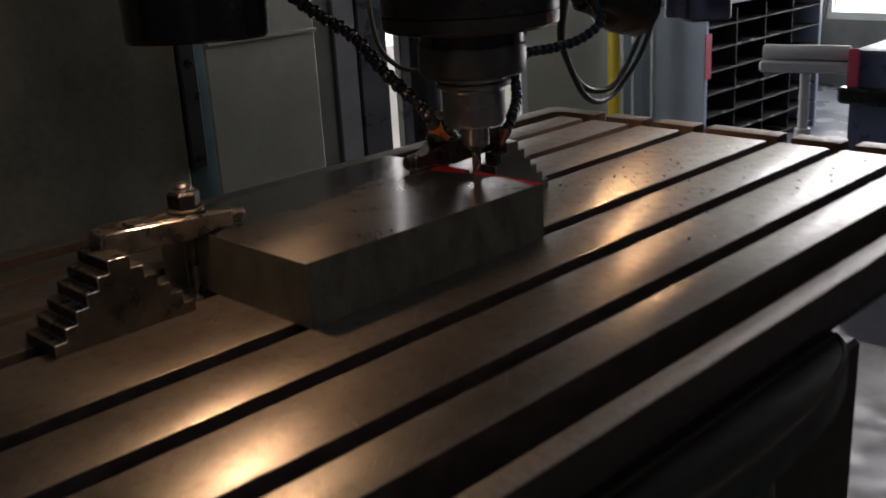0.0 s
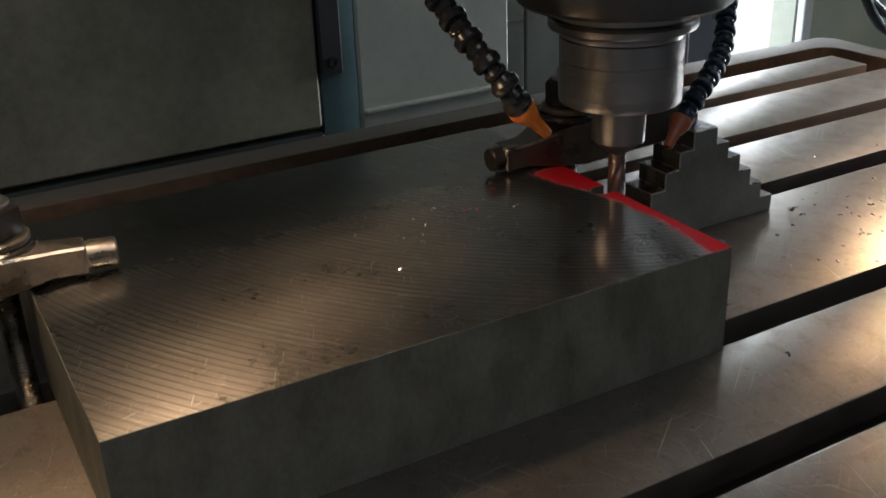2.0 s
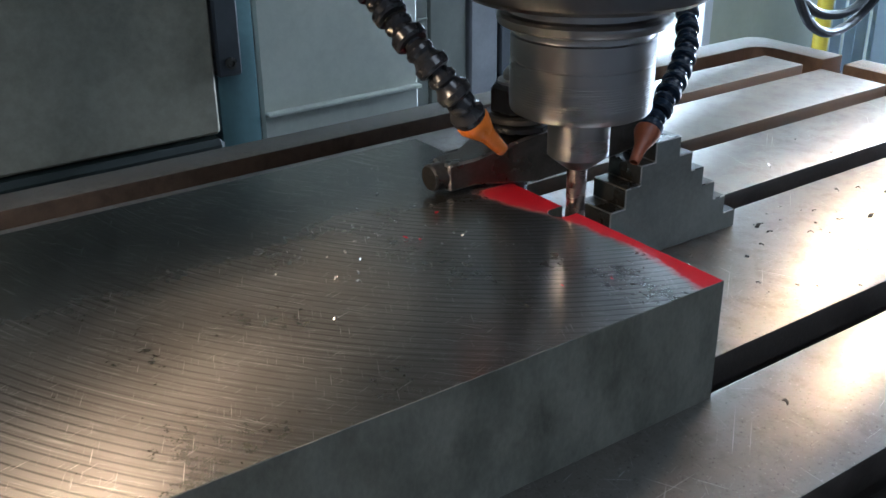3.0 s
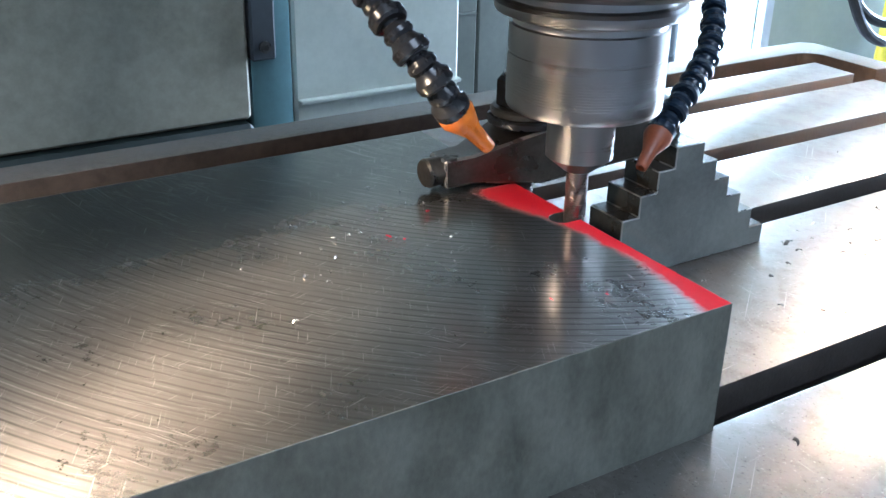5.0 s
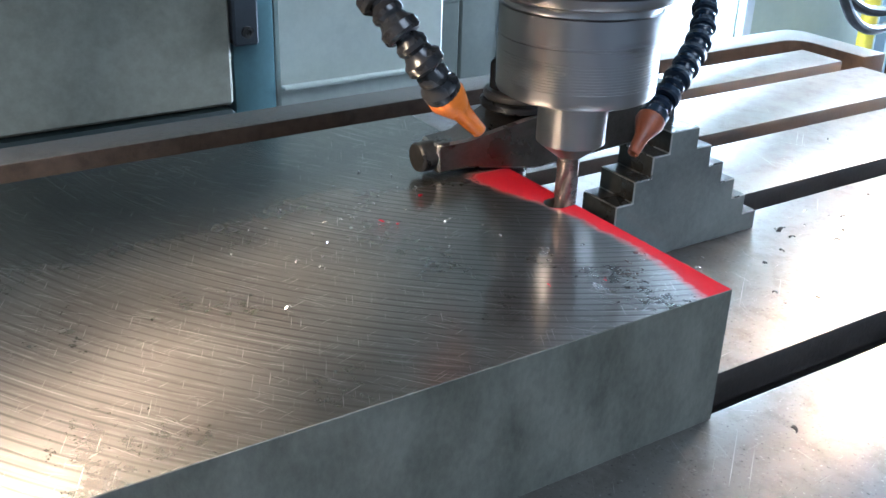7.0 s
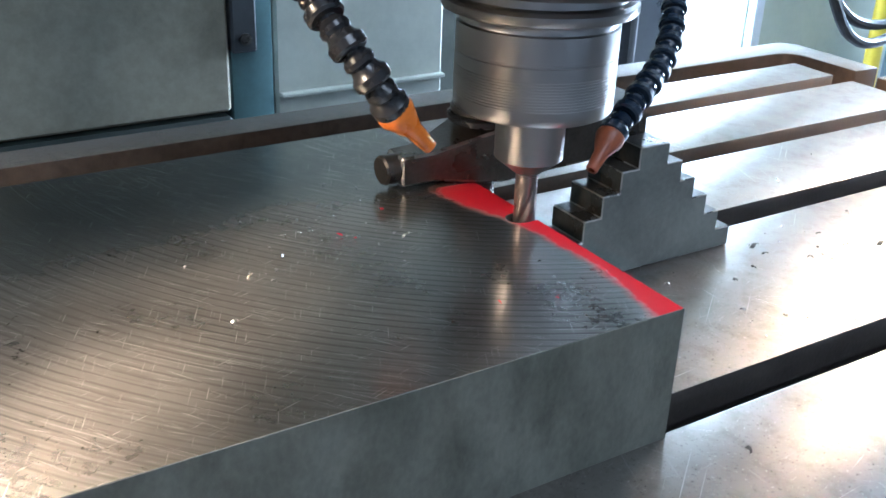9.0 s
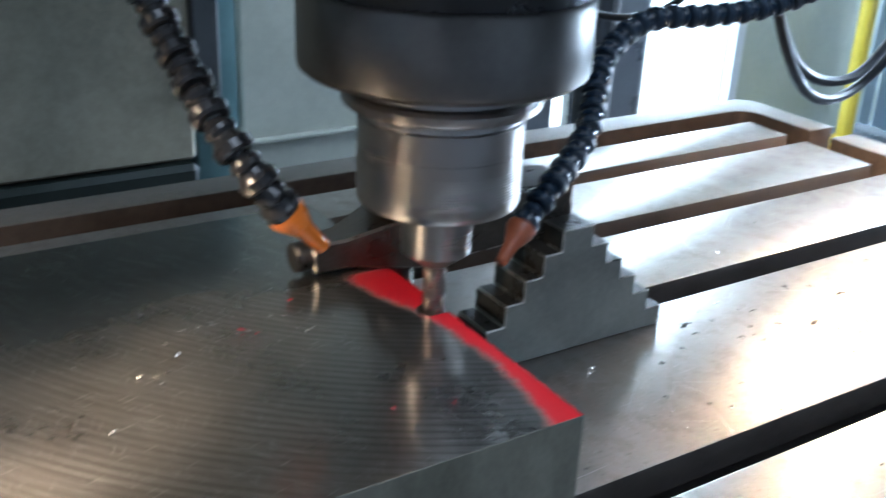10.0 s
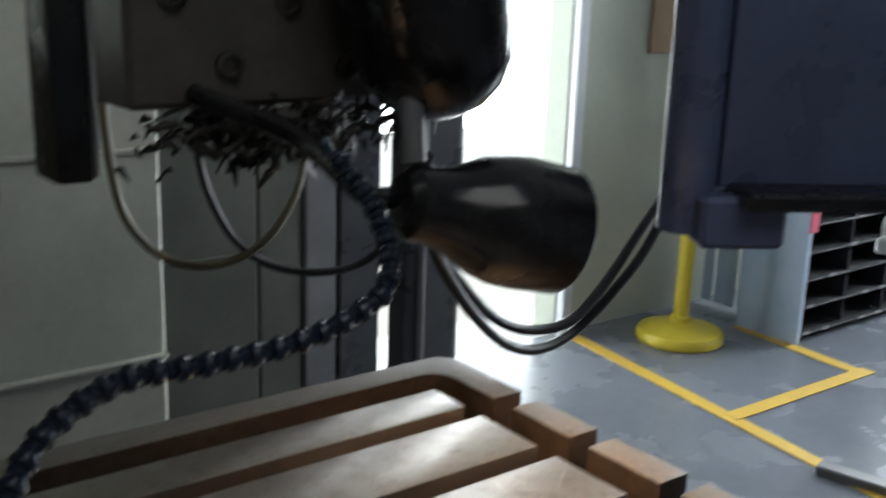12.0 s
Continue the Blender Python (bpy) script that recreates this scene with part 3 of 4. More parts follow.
strap_clamp("worn forged steel strap clamp holding the block's end", pose(0.261, -1.089, 0.0845, 0, 0, -5) @ pose(0, 0, 0, -3.5, 0, 0), CLAMPSTEEL, 0.182, 0.002, 0.0)
stud_and_nut("black hex nut and threaded stud through a strap clamp", pose(0.247, -1.146, 0), 0.104)
strap_clamp("dark oily strap clamp pressing on the block", pose(0.256, -0.764, 0.0845, 0, 0, 180) @ pose(0, 0, 0, -2.5, 0, 0), FORGED, 0.20, -0.008, 0.009)
stud_and_nut("dark hex nut and threaded stud behind the cutter", pose(0.256, -0.692, 0), 0.1165)

# ---- milling head ----
AX, AY = 0.334, -0.7095
head = thing("milling_unit", "grey vertical milling machine head with a running cutter", "milling spindle", pose(AX, AY, 0))
holder = part("tool_holder", lathe([
    (0.0, 0.110), (0.0085, 0.110), (0.0205, 0.1195), (0.0205, 0.1505), (0.0436, 0.1507), (0.0455, 0.1517), (0.0462, 0.1535), (0.0462, 0.156),
    (0.0462, 0.1835), (0.0457, 0.1838), (0.0457, 0.1850), (0.0462, 0.1853), (0.0462, 0.2000), (0.0446, 0.2008), (0.0440, 0.2030), (0.0446, 0.2052),
    (0.0500, 0.2058), (0.0545, 0.2075), (0.0552, 0.2090), (0.0552, 0.2125), (0.0535, 0.2145), (0.0500, 0.2155), (0.0500, 0.2250)], 96), STEEL, head, "bright turned steel tool holder")
for k in range(11):
    z = 0.1600 + 0.0016 * k
    part("knurl_ring", lathe([(0.0461, -0.00035), (0.04645, 0), (0.0461, 0.00035)], 72, pose(0, 0, z)), STEEL, holder)


def end_mill():
    """A four-flute cutter: a shank with spiral flutes below."""
    bm = bmesh.new()
    rings, n = [], 32
    for i in range(22):
        z = 0.0735 + 0.036 * i / 21
        depth = 0.26 if z < 0.098 else max(0.0, 0.26 * (0.104 - z) / 0.006)
        ring = []
        for k in range(n):
            q = 2 * math.pi * k / n
            r = R_TOOL * (1 - depth * max(0.0, math.cos(4 * q)) ** 1.5)
            a = q + (z - 0.0735) * 75
            ring.append(bm.verts.new((r * math.cos(a), r * math.sin(a), z)))
        rings.append(ring)
    for a, b in zip(rings, rings[1:]):
        for k in range(n):
            bm.faces.new((a[k], a[(k + 1) % n], b[(k + 1) % n], b[k]))
    bm.faces.new(list(reversed(rings[0]))), bm.faces.new(rings[-1])
    return bm


part("end_mill", end_mill(), CARBIDE, holder, "dark carbide end mill with spiral flutes")
part("spindle_nose", lathe([(0.0, 0.2215), (0.056, 0.2215), (0.0745, 0.2245), (0.0782, 0.2275), (0.0788, 0.2300), (0.0788, 0.2660), (0.0775, 0.2685), (0.0, 0.2685)], 96), SATIN, head, "satin grey steel spindle nose ring")
# Ring painted black to give the dark gap between nose and flange.
part("dark_gap_ring", lathe([(0.0, 0.2685), (0.0765, 0.2685), (0.0765, 0.2890), (0.0, 0.2890)], 72), BLACK, head)
part("spindle_flange", lathe([(0.0, 0.2890), (0.112, 0.2890), (0.1235, 0.2915), (0.1275, 0.2960), (0.1275, 0.3130), (0.0, 0.3130)], 96), RINGSTEEL, head, "worn bright steel flange with a faded red mark")
part("red_mark", prism([(0.1278 * math.cos(q), 0.1278 * math.sin(q)) for q in np.linspace(0.13, 0.26, 6)] + [(0.1260 * math.cos(q), 0.1260 * math.sin(q)) for q in np.linspace(0.26, 0.13, 6)], 0.0160, "z", 0.2965), DULLRED, head, "faded red paint mark")
part("quill_sleeve", lathe([(0.0, 0.3134), (0.1260, 0.3134), (0.1275, 0.3150), (0.1275, 0.356), (0.0, 0.356)], 96), BLUED, head)
part("head_housing", lathe([(0.0, 0.356), (0.138, 0.356), (0.144, 0.361), (0.146, 0.370), (0.146, 0.62), (0.0, 0.62)], 96), BLACK, head, "black enamelled cylindrical head housing")
for q in (-95, -50, -5, 40):
    part("housing_bolt", lathe([(0.0, 0), (0.011, 0), (0.011, 0.004), (0.007, 0.004), (0.006, 0.001), (0.0, 0.001)], 20, pose(0.145 * math.cos(radians(q)), 0.145 * math.sin(radians(q)), 0.392) @ pose(0, 0, 0, 0, 90, q) @ pose(0, 0, 0)), FORGED, head)
part("head_body", boxes((-1.15, -0.09, -0.17, 0.17, 0.362, 0.90), bevel=0.02, segments=3), GREENPAINT, head)
bracket = part("side_bracket", boxes((-0.56, -0.405, 0.365, 0.635, 0.345, 0.66), bevel=0.006), OILYGREY, head)
for y, z in ((0.465, 0.385), (0.598, 0.380), (0.53, 0.445), (0.41, 0.45)):
    part("bracket_bolt", lathe([(0.0, 0), (0.014, 0), (0.014, 0.006), (0.009, 0.007), (0.008, 0.002), (0.0, 0.002)], 20, pose(-0.405, y, z, 0, 90, 0)), FORGED, bracket)
part("motor_cap", lathe([(0.0, -0.004), (0.022, -0.002), (0.046, 0.008), (0.064, 0.024), (0.077, 0.048), (0.083, 0.080), (0.085, 0.12), (0.085, 0.28), (0.0, 0.28)], 56, pose(-0.325, 0.665, 0.340, 14, 0, 0)), BLACK, head, "black domed motor cap with glossy enamel")
part("conduit", tube([(-0.335, 0.575, 0.62), (-0.318, 0.590, 0.45), (-0.300, 0.603, 0.37), (-0.285, 0.60, 0.30)], 0.012, 12), GREYPAINT, head, "pale grey conduit beside the motor cap")


switch_box = part("switch_box", boxes((-0.06 - AX, 0.0 - AX, -0.433 - AY, -0.401 - AY, 0.297, 0.66), bevel=0.005, segments=2), BLACK, head, "dark oily upright switch housing beside the head")
part("switch_edge", boxes((-0.05 - AX, -0.002 - AX, -0.401 - AY, -0.395 - AY, 0.301, 0.65), bevel=0.001), STEEL, switch_box, "bright worn metal edge strip")


def segment_hose(name, points, radius, nozzle, mat, tip_mat, label):
    """Snap-together ball-and-socket links along a curve, then the nozzle. points run from the nozzle upwards."""
    hose = part(name, tube(points, radius * 0.5, 8, 6), mat, head, label)
    line = smooth_line(points, 30)
    step, run, stops = radius * 1.85, 0.0, [0]
    for i in range(1, len(line)):
        run += (line[i] - line[i - 1]).length
        if run >= step:
            stops.append(i)
            run = 0.0
    r = radius
    link = to_mesh("hose_link", lathe([(0.45 * r, -1.0 * r), (0.86 * r, -1.0 * r), (1.0 * r, -0.86 * r), (1.02 * r, -0.42 * r), (0.80 * r, -0.16 * r), (0.70 * r, 0.10 * r), (0.84 * r, 0.30 * r), (0.82 * r, 0.55 * r), (0.62 * r, 0.80 * r), (0.45 * r, 1.0 * r)], 20), mat)
    for a, b in zip(stops, stops[1:]):
        d = (line[b] - line[a]).normalized()
        share("hose_link", link, hose, Matrix.Translation((line[a] + line[b]) / 2) @ d.to_track_quat("Z", "Y").to_matrix().to_4x4())
    base, tip = Vector(points[0]), Vector(nozzle)
    d, n = (tip - base).normalized(), (tip - base).length
    part("nozzle", lathe([(0.4 * r, 0.0), (0.98 * r, 0.0), (1.02 * r, 0.12 * n), (0.80 * r, 0.30 * n), (0.52 * r, 0.52 * n), (0.40 * r, 0.98 * n), (0.36 * r, n), (0.27 * r, n), (0.22 * r, 0.7 * n)], 24, Matrix.Translation(base) @ d.to_track_quat("Z", "Y").to_matrix().to_4x4()), tip_mat, hose, "tapered plastic nozzle")
    return hose


def local(points):
    return [(x - AX, y - AY, z) for x, y, z in points]


segment_hose("coolant_hose", local([(0.352, -0.812, 0.167), (0.354, -0.826, 0.187), (0.336, -0.840, 0.212), (0.291, -0.846, 0.245), (0.249, -0.860, 0.292), (0.203, -0.893, 0.330), (0.147, -0.902, 0.364)]),
             0.0102, local([(0.358, -0.792, 0.145)])[0], HOSE, ORANGE, "oily black segmented coolant hose with bright orange nozzle")
segment_hose("coolant_hose", local([(0.346, -0.657, 0.128), (0.335, -0.629, 0.145), (0.317, -0.599, 0.153), (0.299, -0.573, 0.165), (0.279, -0.553, 0.181), (0.259, -0.531, 0.198), (0.245, -0.501, 0.210), (0.236, -0.466, 0.217), (0.238, -0.412, 0.216), (0.242, -0.356, 0.219), (0.245, -0.306, 0.231), (0.240, -0.268, 0.252), (0.190, -0.246, 0.291), (0.110, -0.247, 0.337)]),
             0.0090, local([(0.355, -0.678, 0.112)])[0], HOSE_BLUE, ORANGE_WORN, "navy segmented coolant hose with stained orange nozzle")
g = random.Random(7)
swarf = bmesh.new()
for k in range(520):
    c = Vector((g.gauss(-0.41, 0.024), g.gauss(0.525, 0.058), g.gauss(0.322, 0.014)))
    d = Vector((g.uniform(-1, 1), g.uniform(-1, 1), g.uniform(-1.1, 0.3))).normalized() * g.uniform(0.010, 0.034)
    e = d.cross(Vector((0.3, 0.2, 0.9))).normalized() * g.uniform(0.0014, 0.0042)
    quad = [swarf.verts.new(c + a) for a in (-e, d * 0.5 - e * 0.9 + Vector((0, 0, 0.006)), d - e * 0.2, d + e * 0.2, d * 0.5 + e * 0.9, e)]
    under = [swarf.verts.new(v.co + Vector((0.001, 0.001, -0.0025))) for v in quad]
    swarf.faces.new(quad), swarf.faces.new(under)
    for a in range(6):
        swarf.faces.new((quad[a], quad[(a + 1) % 6], under[(a + 1) % 6], under[a]))
bmesh.ops.recalc_face_normals(swarf, faces=swarf.faces)
part("swarf_clump", swarf, GUTTER, head, "black oily swarf clinging under the bracket")["kind"] = "stuff"

# ---- work lamps ----


def work_lamp(label, m, arm, k=1.0):
    """A bell-shaped shade whose mouth opens towards local -z; the arm leads away from its neck."""
    ob = thing("work_lamp", label, "work lamp", m, "machine work lamps")
    outer = [(0.058, -0.050), (0.0595, -0.048), (0.060, -0.030), (0.0605, -0.005), (0.059, 0.016), (0.053, 0.037), (0.044, 0.055), (0.037, 0.072), (0.034, 0.090), (0.033, 0.106), (0.024, 0.115), (0.0, 0.117)]
    inner = [(0.0, 0.045), (0.036, 0.044), (0.051, 0.022), (0.056, -0.005), (0.057, -0.048), (0.058, -0.050)]
    inner, outer = [(r * k, z * k) for r, z in inner], [(r * k, z * k) for r, z in outer]
    part("shade", lathe(inner + outer, 48), BLACK, ob, "glossy black bell-shaped shade")
    part("bulb", lathe([(0.0, -0.040), (0.020, -0.037), (0.030, -0.026), (0.026, -0.006), (0.014, 0.020), (0.0, 0.021)], 24), BULB, ob, "glowing warm bulb")
    part("arm", tube([m.inverted() @ Vector(p) for p in arm], 0.010, 10, 6), BLACK, ob)
    return ob


def lamp_pose(p, aim):
    return Matrix.Translation(p) @ (-aim).to_track_quat("Z", "Y").to_matrix().to_4x4()


work_lamp("black bell-shaped machine work lamp lit over the table", lamp_pose(LAMP_R, AIM_R), [LAMP_R - AIM_R * 0.12, LAMP_R - AIM_R * 0.15, (0.04, -0.24, 0.33), (-0.07, -0.29, 0.36)])
work_lamp("black bell-shaped machine work lamp lit above the block", lamp_pose(LAMP_L, AIM_L), [LAMP_L - AIM_L * 0.155, LAMP_L - AIM_L * 0.19, (0.30, -1.05, 0.60), (0.31, -0.95, 0.62), (0.32, -0.85, 0.60)], 1.35)

# ---- cables ----
for name, pts, r, mat, label in (
    ("power_cable", [(0.030, -0.094, 0.30), (-0.030, -0.034, 0.203), (-0.063, 0.010, 0.157), (-0.087, 0.062, 0.109), (-0.110, 0.130, 0.052), (-0.118, 0.200, 0.020), (-0.122, 0.280, 0.018), (-0.138, 0.360, 0.054), (-0.160, 0.445, 0.110), (-0.180, 0.530, 0.174), (-0.195, 0.590, 0.265), (-0.23, 0.65, 0.61)], 0.0075, RUBBER, "black rubber cable hanging in a loop"),
    ("power_cable", [(0.044, -0.100, 0.302), (-0.025, -0.036, 0.196), (-0.050, 0.004, 0.143), (-0.075, 0.070, 0.074), (-0.100, 0.145, 0.016), (-0.112, 0.215, -0.008), (-0.128, 0.300, 0.000), (-0.135, 0.385, 0.048), (-0.145, 0.455, 0.098), (-0.160, 0.530, 0.180), (-0.190, 0.625, 0.266), (-0.21, 0.64, 0.61)], 0.0075, RUBBER, "black rubber cable hanging in a loop"),
    ("thin_cable", [(-0.385, -0.270, 0.356), (-0.378, -0.262, 0.225), (-0.375, -0.242, 0.160), (-0.358, -0.202, 0.117), (-0.335, -0.150, 0.108), (-0.328, -0.092, 0.127), (-0.332, -0.045, 0.172), (-0.357, -0.008, 0.226), (-0.420, 0.040, 0.359)], 0.0055, TANWIRE, "tan cable drooping under the machine head"),
    ("thin_cable", [(-0.371, -0.158, 0.358), (-0.355, -0.160, 0.249), (-0.341, -0.146, 0.182), (-0.333, -0.113, 0.128), (-0.319, -0.066, 0.096), (-0.297, -0.010, 0.088), (-0.285, 0.046, 0.098), (-0.207, 0.042, 0.161), (-0.075, -0.032, 0.271)], 0.0055, RUBBER, "black thin cable drooping under the machine head"),
):
    tagged(part(name, tube(pts, r), mat), label, "cable", "hanging cables")

# ---- machine column and guards behind the table ----
col = thing("machine_column", "grey-green machine column with sheet-metal guard panels", "machine column")
part("guard_panel", boxes((-1.0, -0.935, -2.2, -0.430, -0.258, 0.9), bevel=0.006), DOORPAINT, col, "dull olive sheet-metal guard panel")
part("guard_panel", boxes((-1.0, -0.955, -0.335, 0.030, -0.9, 0.9), bevel=0.006), GREENPAINT, col)
part("corner_post", boxes((-1.0, -0.945, -0.424, -0.342, -0.9, 0.9), bevel=0.008, segments=2), TEAL, col, "teal painted corner post")
part("hinge_plate", boxes((-0.95, -0.925, -0.428, -0.380, -0.15, 0.9), bevel=0.004), PILLAR, col)
for z in (-0.125, 0.12):
    part("hinge_screw", lathe([(0.0, 0), (0.011, 0), (0.011, 0.005), (0.006, 0.006), (0.005, 0.002), (0.0, 0.002)], 20, pose(-0.925, -0.403, z, 0, 90, 0)), FORGED, col)
part("ledge", boxes((-0.955, -0.938, -0.330, 0.028, -0.248, -0.240), bevel=0.002), GREENPAINT, col)
part("ledge", boxes((-0.955, -0.944, -0.330, 0.028, 0.150, 0.160), bevel=0.002), GREENPAINT, col)
part("column_base", boxes((-1.0, -0.915, -2.2, -0.430, -0.9, -0.262), bevel=0.01), DARKGREEN, col)
part("column_core", boxes((-1.55, -1.002, -2.2, 0.015, -0.9, 1.6)), PILLAR, col)
cab = thing("electrical_cabinet", "row of grey-green electrical cabinet doors behind the machine", "cabinet")
for a, b, x, mat in ((-0.40, 0.734, -1.95, CABPAINT), (0.742, 0.894, -1.955, CABPAINT), (0.902, 1.020, -1.945, GREYPAINT), (1.028, 1.186, -1.94, PILLAR)):
    part("cabinet_door", boxes((-2.0, x, a, b, FLOOR, 1.6), bevel=0.006), mat, cab)
part("cabinet_body", boxes((-2.035, -2.002, -0.40, 1.186, FLOOR, 1.6)), PILLAR, cab)
part("door_seam", boxes((-1.95, -1.942, -0.39, 0.728, -0.37, -0.36), bevel=0.002), CABPAINT, cab)
part("door_seam", boxes((-1.95, -1.942, -0.39, 0.728, 0.13, 0.14), bevel=0.002), CABPAINT, cab)

pillar = thing("steel_column", "dark painted steel building column beside the doorway", "column")
part("column_web", boxes((-1.60, -1.50, 0.98, 1.19, FLOOR, 3.4), bevel=0.03, segments=4), PILLAR, pillar)
part("conduit", tube([(-1.487, 1.03, FLOOR), (-1.487, 1.03, 1.0), (-1.487, 1.03, 3.3)], 0.011), GREYPAINT, pillar)

# ---- barrier post ----
post = thing("barrier_post", "yellow plastic barrier post on a round base", "barrier post", pose(-1.718, 2.519, FLOOR))
part("base", lathe([(0.0, 0.0), (0.172, 0.0), (0.178, 0.008), (0.178, 0.028), (0.168, 0.045), (0.09, 0.068), (0.05, 0.080), (0.0, 0.080)], 48), YELLOW, post)
part("pole", lathe([(0.045, 0.075), (0.042, 0.10), (0.0315, 0.105), (0.0315, 0.95), (0.034, 0.955), (0.034, 0.975), (0.0, 0.98)], 32), YELLOW, post)
part("cap", lathe([(0.034, 0.975), (0.038, 0.985), (0.038, 1.0), (0.026, 1.015), (0.030, 1.03), (0.026, 1.05), (0.0, 1.055)], 32), YELLOW, post)

# ---- shelf with bins ----
shelf = thing("bin_shelf", "blue-grey steel bin shelf with dark pigeonholes and red tags", "shelf", pose(-1.70, 2.86, FLOOR))
part("side_panel", boxes((0, 0.30, 0, 0.03, 0, 0.83), bevel=0.004), BLUEGREY, shelf)
part("side_panel", boxes((0, 0.30, 1.27, 1.30, 0, 0.83), bevel=0.004), BLUEGREY, shelf)
part("back_panel", boxes((0, 0.02, 0.03, 1.27, 0, 0.83)), BIN, shelf)
part("top_panel", boxes((0, 0.32, 0.0, 1.30, 0.83, 0.97), bevel=0.004), GREYPAINT, shelf)
for k in range(7):
    part("shelf_board", boxes((0.02, 0.295, 0.03, 1.27, 0.03 + 0.115 * k, 0.040 + 0.115 * k), bevel=0.002), BIN, shelf)
for k in range(3):
    part("divider", boxes((0.02, 0.285, 0.335 + 0.31 * k, 0.343 + 0.31 * k, 0.045, 0.80)), BIN, shelf)
rng = random.Random(4)
for k in range(6):
    for j in range(9):
        if rng.random() < 0.25:
            part("label_strip", boxes((0.295, 0.299, 0.05 + 0.135 * j, 0.095 + 0.135 * j, 0.034 + 0.115 * k, 0.046 + 0.115 * k)), GREYPAINT, shelf)
part("tag", boxes((0.300, 0.304, 0.0, 0.055, 0.47, 0.70)), PINK, shelf, "red-pink paper tag")
part("tag", boxes((0.322, 0.326, 0.36, 0.50, 0.86, 0.96)), PINK, shelf, "red-pink paper tag")

for k in range(6):
    tagged(part("curtain_strip", boxes((-2.0 + 0.062 * k, -1.946 + 0.062 * k, 3.0 + 0.012 * (k % 2), 3.006 + 0.012 * (k % 2), FLOOR + 0.02, 1.3), bevel=0.002), BLUEGREY), "blue-grey plastic curtain strip hanging beside the shelf", "curtain strip", "strip curtain")
tagged(part("notice_board", boxes((-2.038, -2.022, 2.55, 2.97, 0.21, 0.60), bevel=0.004), CARD), "brown cardboard notice fixed to the green wall", "notice board")

# ---- roller stand ----
stand = thing("roller_stand", "pale grey steel roller stand on a tube leg", "roller stand", pose(-0.45, 2.0, FLOOR, 0, 0, 14))
part("leg_tube", lathe([(0.0, 0), (0.030, 0), (0.030, 0.48), (0.020, 0.482), (0.020, 0.70), (0, 0.70)], 24), WHITEPAINT, stand)
part("foot", boxes((-0.25, 0.25, -0.03, 0.03, 0.0, 0.03), (-0.03, 0.03, -0.25, 0.25, 0.0, 0.03), bevel=0.005), GREYPAINT, stand)
part("roller_cradle", boxes((-0.17, 0.17, -0.035, 0.035, 0.70, 0.745), bevel=0.008), WHITEPAINT, stand)
part("roller", lathe([(0, -0.16), (0.028, -0.16), (0.03, -0.155), (0.03, 0.155), (0.028, 0.16), (0, 0.16)], 28, pose(0, 0, 0.775, 0, 90, 0)), WHITEPAINT, stand)

# ---- dark neighbour machine ----
neigh = thing("lathe_machine", "dark machine standing beyond the table's end", "machine", pose(-0.28, 2.0, FLOOR))
part("machine_body", boxes((0, 1.2, 0, 0.7, 0, 0.80), bevel=0.03, segments=2), PENDANT, neigh)
part("machine_shelf", boxes((-0.02, 0.3, -0.05, 0.1, 0.60, 0.66), bevel=0.01), BLACK, neigh)
part("red_panel", boxes((0.0, 0.04, -0.012, -0.002, 0.66, 0.80)), PINK, neigh)

# ---- control pendant ----
pend = thing("control_pendant", "navy control pendant hanging from an arm past the table", "control pendant", pose(0.113, 0.235, 0.215, 0, 0, 58))
part("pendant_box", boxes((0.03, 0.60, 0.02, 0.16, 0.03, 0.60), bevel=0.012, segments=2), PENDANT, pend)
part("pendant_tray", boxes((0.04, 0.55, -0.05, 0.03, 0.02, 0.04), bevel=0.004), BLACK, pend)
part("tray_bracket", boxes((0.0, 0.10, -0.02, 0.04, -0.03, 0.03), bevel=0.006), PENDANT, pend)
part("arm_tube", tube([(0.0, 0.04, -0.02), (0.0, 0.04, 0.3), (0.0, 0.04, 1.2)], 0.032, 16), PENDANT, pend)
part("indicator", boxes((0.40, 0.43, 0.012, 0.022, 0.22, 0.25)), LED, pend, "small lit green indicator")

# ---- loose chips ----
chip_rng = random.Random(11)


def chip_mesh(name, mat, k):
    """A small curled shaving."""
    g = random.Random(k)
    bm = bmesh.new()
    turn, r = g.uniform(1.5, 3.6), g.uniform(0.0012, 0.0022)
    w = g.uniform(0.0010, 0.0022)
    rows = []
    for i in range(6):
        q = turn * i / 5
        p = Vector((r * math.cos(q), w * 0.8 * i / 5, r * math.sin(q) + r * 0.6))
        rows.append((bm.verts.new(p), bm.verts.new(p + Vector((0, w, 0.0003))), bm.verts.new(p * 0.86 + Vector((0, w, 0.0003))), bm.verts.new(p * 0.86)))
    for a, b in zip(rows, rows[1:]):
        for j in range(4):
            bm.faces.new((a[j], a[(j + 1) % 4], b[(j + 1) % 4], b[j]))
    bm.faces.new(rows[0]), bm.faces.new(rows[-1])
    bmesh.ops.recalc_face_normals(bm, faces=bm.faces)
    return to_mesh(name, bm, mat)


BRIGHT = [chip_mesh("metal_chip", ALU, k) for k in range(4)]
DARK = [chip_mesh("metal_chip", DARKCHIP, k + 9) for k in range(4)]
DYED = [chip_mesh("metal_chip", REDCHIP, k + 20) for k in range(2)]


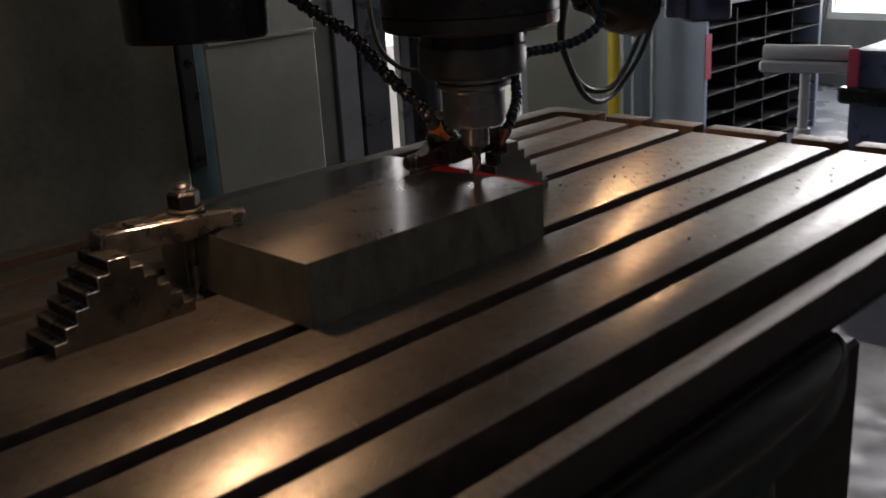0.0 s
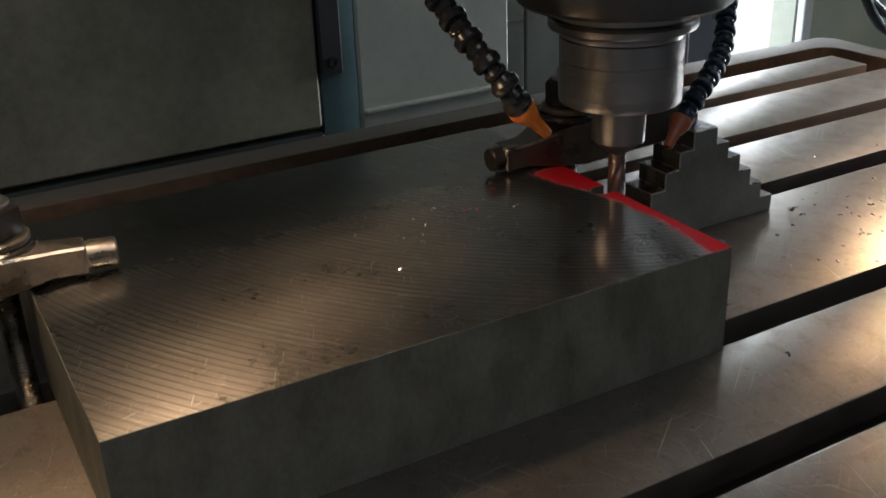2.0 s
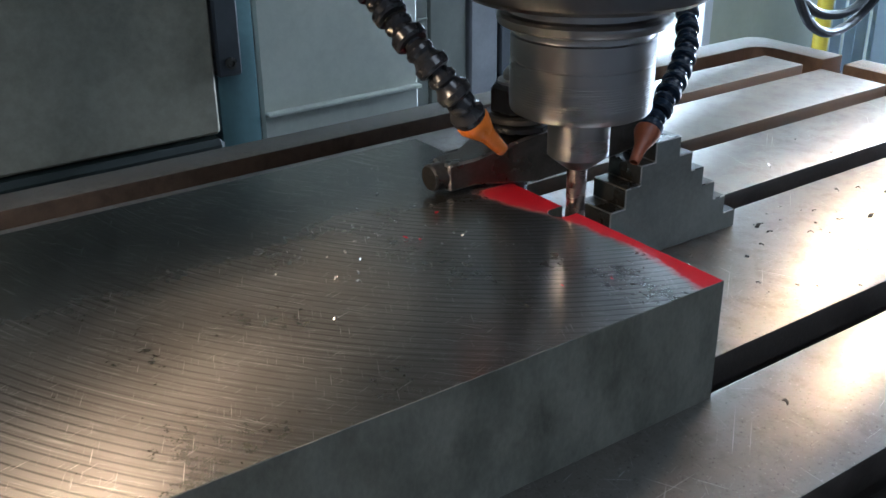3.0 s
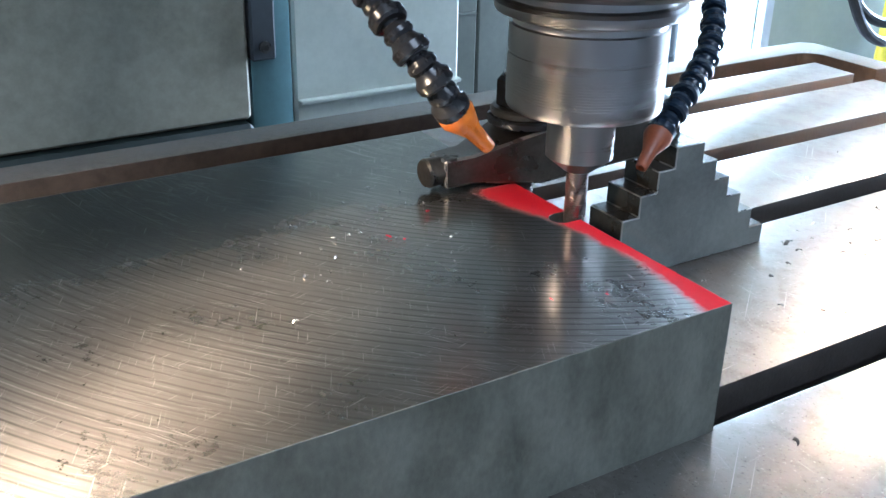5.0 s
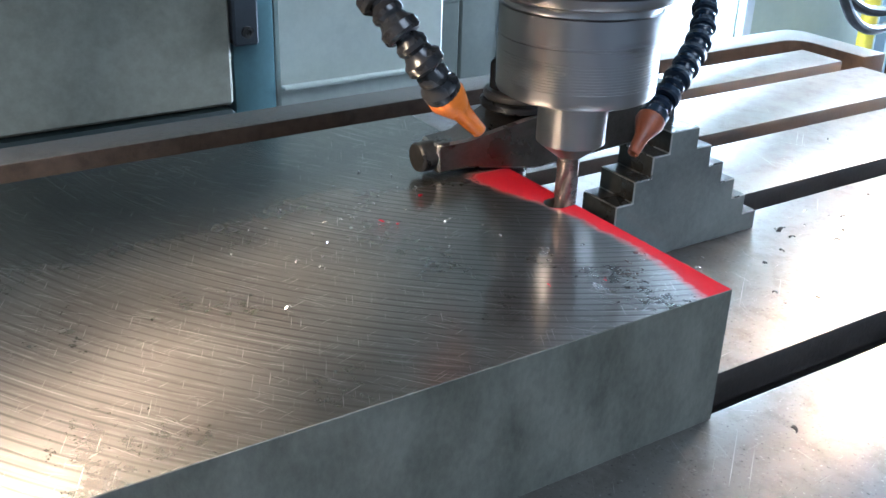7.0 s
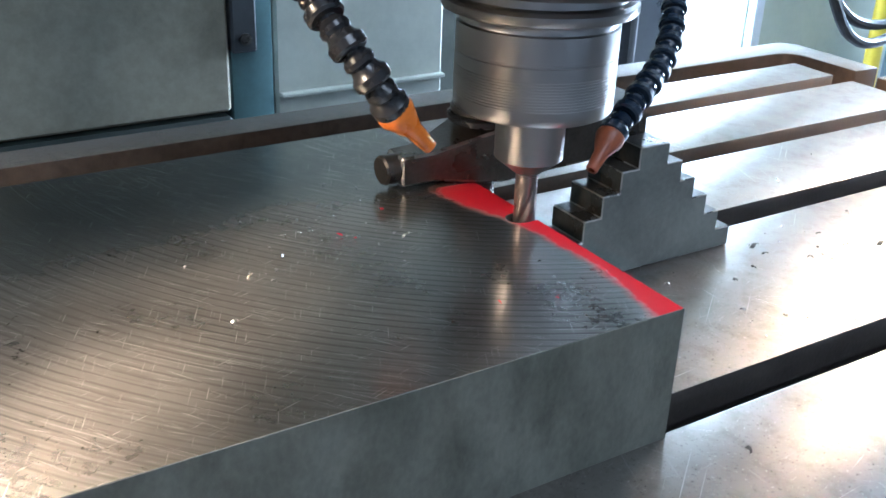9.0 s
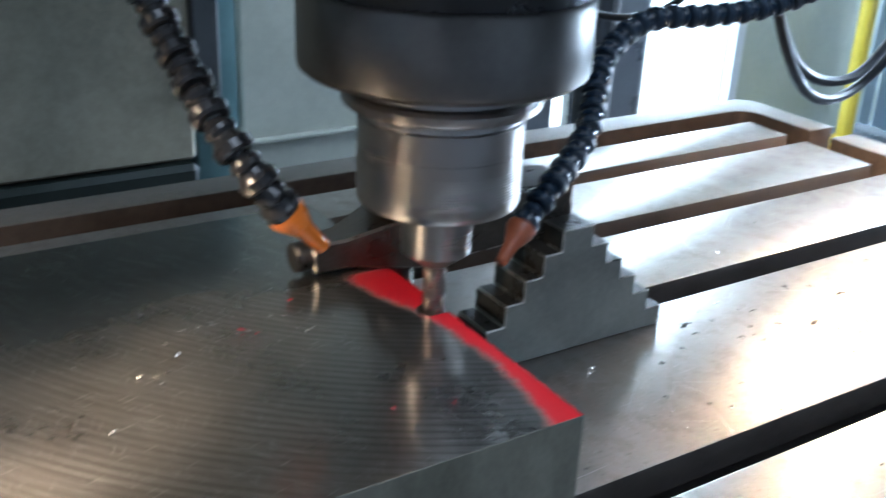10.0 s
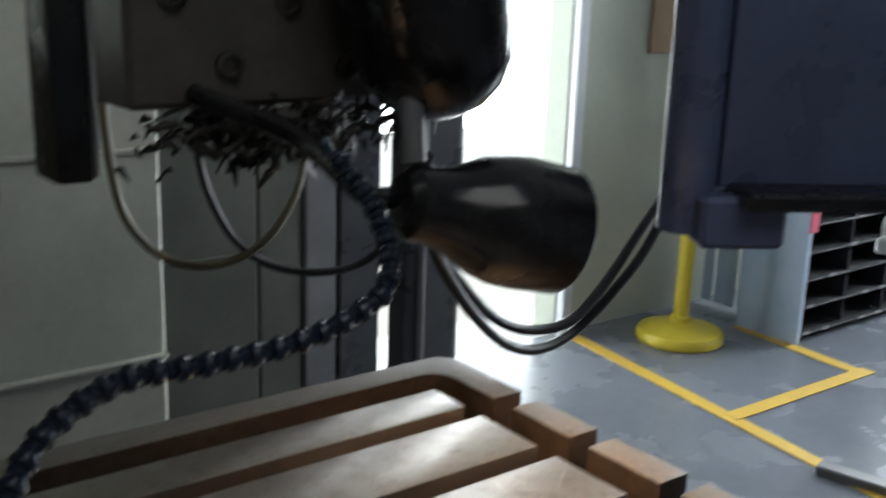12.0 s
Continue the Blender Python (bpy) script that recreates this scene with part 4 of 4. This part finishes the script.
def scatter(me_list, label, spots, z, big=1.0):
    for x, y, s in spots:
        ob = new("metal_chip", chip_rng.choice(me_list))
        ob.matrix_basis = pose(x, y, z - 0.0004, 0, 0, chip_rng.uniform(0, 360)) @ Matrix.Diagonal((s * big, s * big, s * big, 1))
        tagged(ob, label, "metal chip", "loose metal chips")


def on_table(x):
    return any(a + 0.004 < x < b - 0.004 for a, b in STRIPS)


spots = [(0.352, -0.533, 1.6), (0.500, -0.680, 1.5), (0.385, -0.56, 1.4), (0.405, -0.54, 1.2)]
while len(spots) < 90:
    x, y = chip_rng.gauss(0.37, 0.075), chip_rng.gauss(-0.36, 0.13)
    if on_table(x) and not (0.25 < x < 0.31 and y < -0.47) and y < -0.02 and not (x < 0.48 and y < -0.69):
        spots.append((x, y, chip_rng.uniform(0.5, 1.3)))
scatter(DARK + BRIGHT[:2], "small dark curled metal chip on the table", spots, 0.0)
spots = []
while len(spots) < 60:
    x, y = chip_rng.uniform(0.3, 0.78), chip_rng.uniform(-0.6, 0.0)
    if on_table(x):
        spots.append((x, y, chip_rng.uniform(0.35, 0.9)))
scatter(DARK + BRIGHT, "small curled metal chip on the table", spots, 0.0)
spots = []
while len(spots) < 55:
    x, y = chip_rng.uniform(0.30, 0.68), chip_rng.gauss(-0.32, 0.16)
    if on_table(x) and -0.62 < y < -0.03 and not (x < 0.31 and y < -0.47):
        spots.append((x, y, chip_rng.uniform(0.9, 1.9)))
scatter(DARK, "dark oily curled metal chip on the table", spots, 0.0)
spots = []
while len(spots) < 45:
    x, y = chip_rng.gauss(0.30, 0.03), chip_rng.gauss(-0.83, 0.05)
    if 0.20 < x < 0.45 and -0.95 < y < -0.775:
        spots.append((x, y, chip_rng.uniform(0.3, 0.9)))
scatter(BRIGHT, "tiny bright metal chip on the block", spots, 0.08)
scatter(DYED, "tiny red-dyed metal chip on the block", [(0.29, -0.785, 1.3), (0.312, -0.825, 1.1), (0.318, -0.818, 0.9), (0.42, -0.79, 0.6), (0.43, -0.76, 0.6)], 0.08)


def motions():
    # the head feeds slowly along the table while the cutter spins
    walk(head, [(0.0, pose(AX, AY + 0.010, 0)), (3.0, pose(AX, AY + 0.006, 0)), (6.0, pose(AX, AY, 0)), (9.0, pose(AX, AY - 0.004, 0)), (12.0, pose(AX, AY - 0.008, 0))])
    walk(holder, [(k / 30, pose(0, 0, 0, 0, 0, -77.0 * k)) for k in range(361)])


motions()
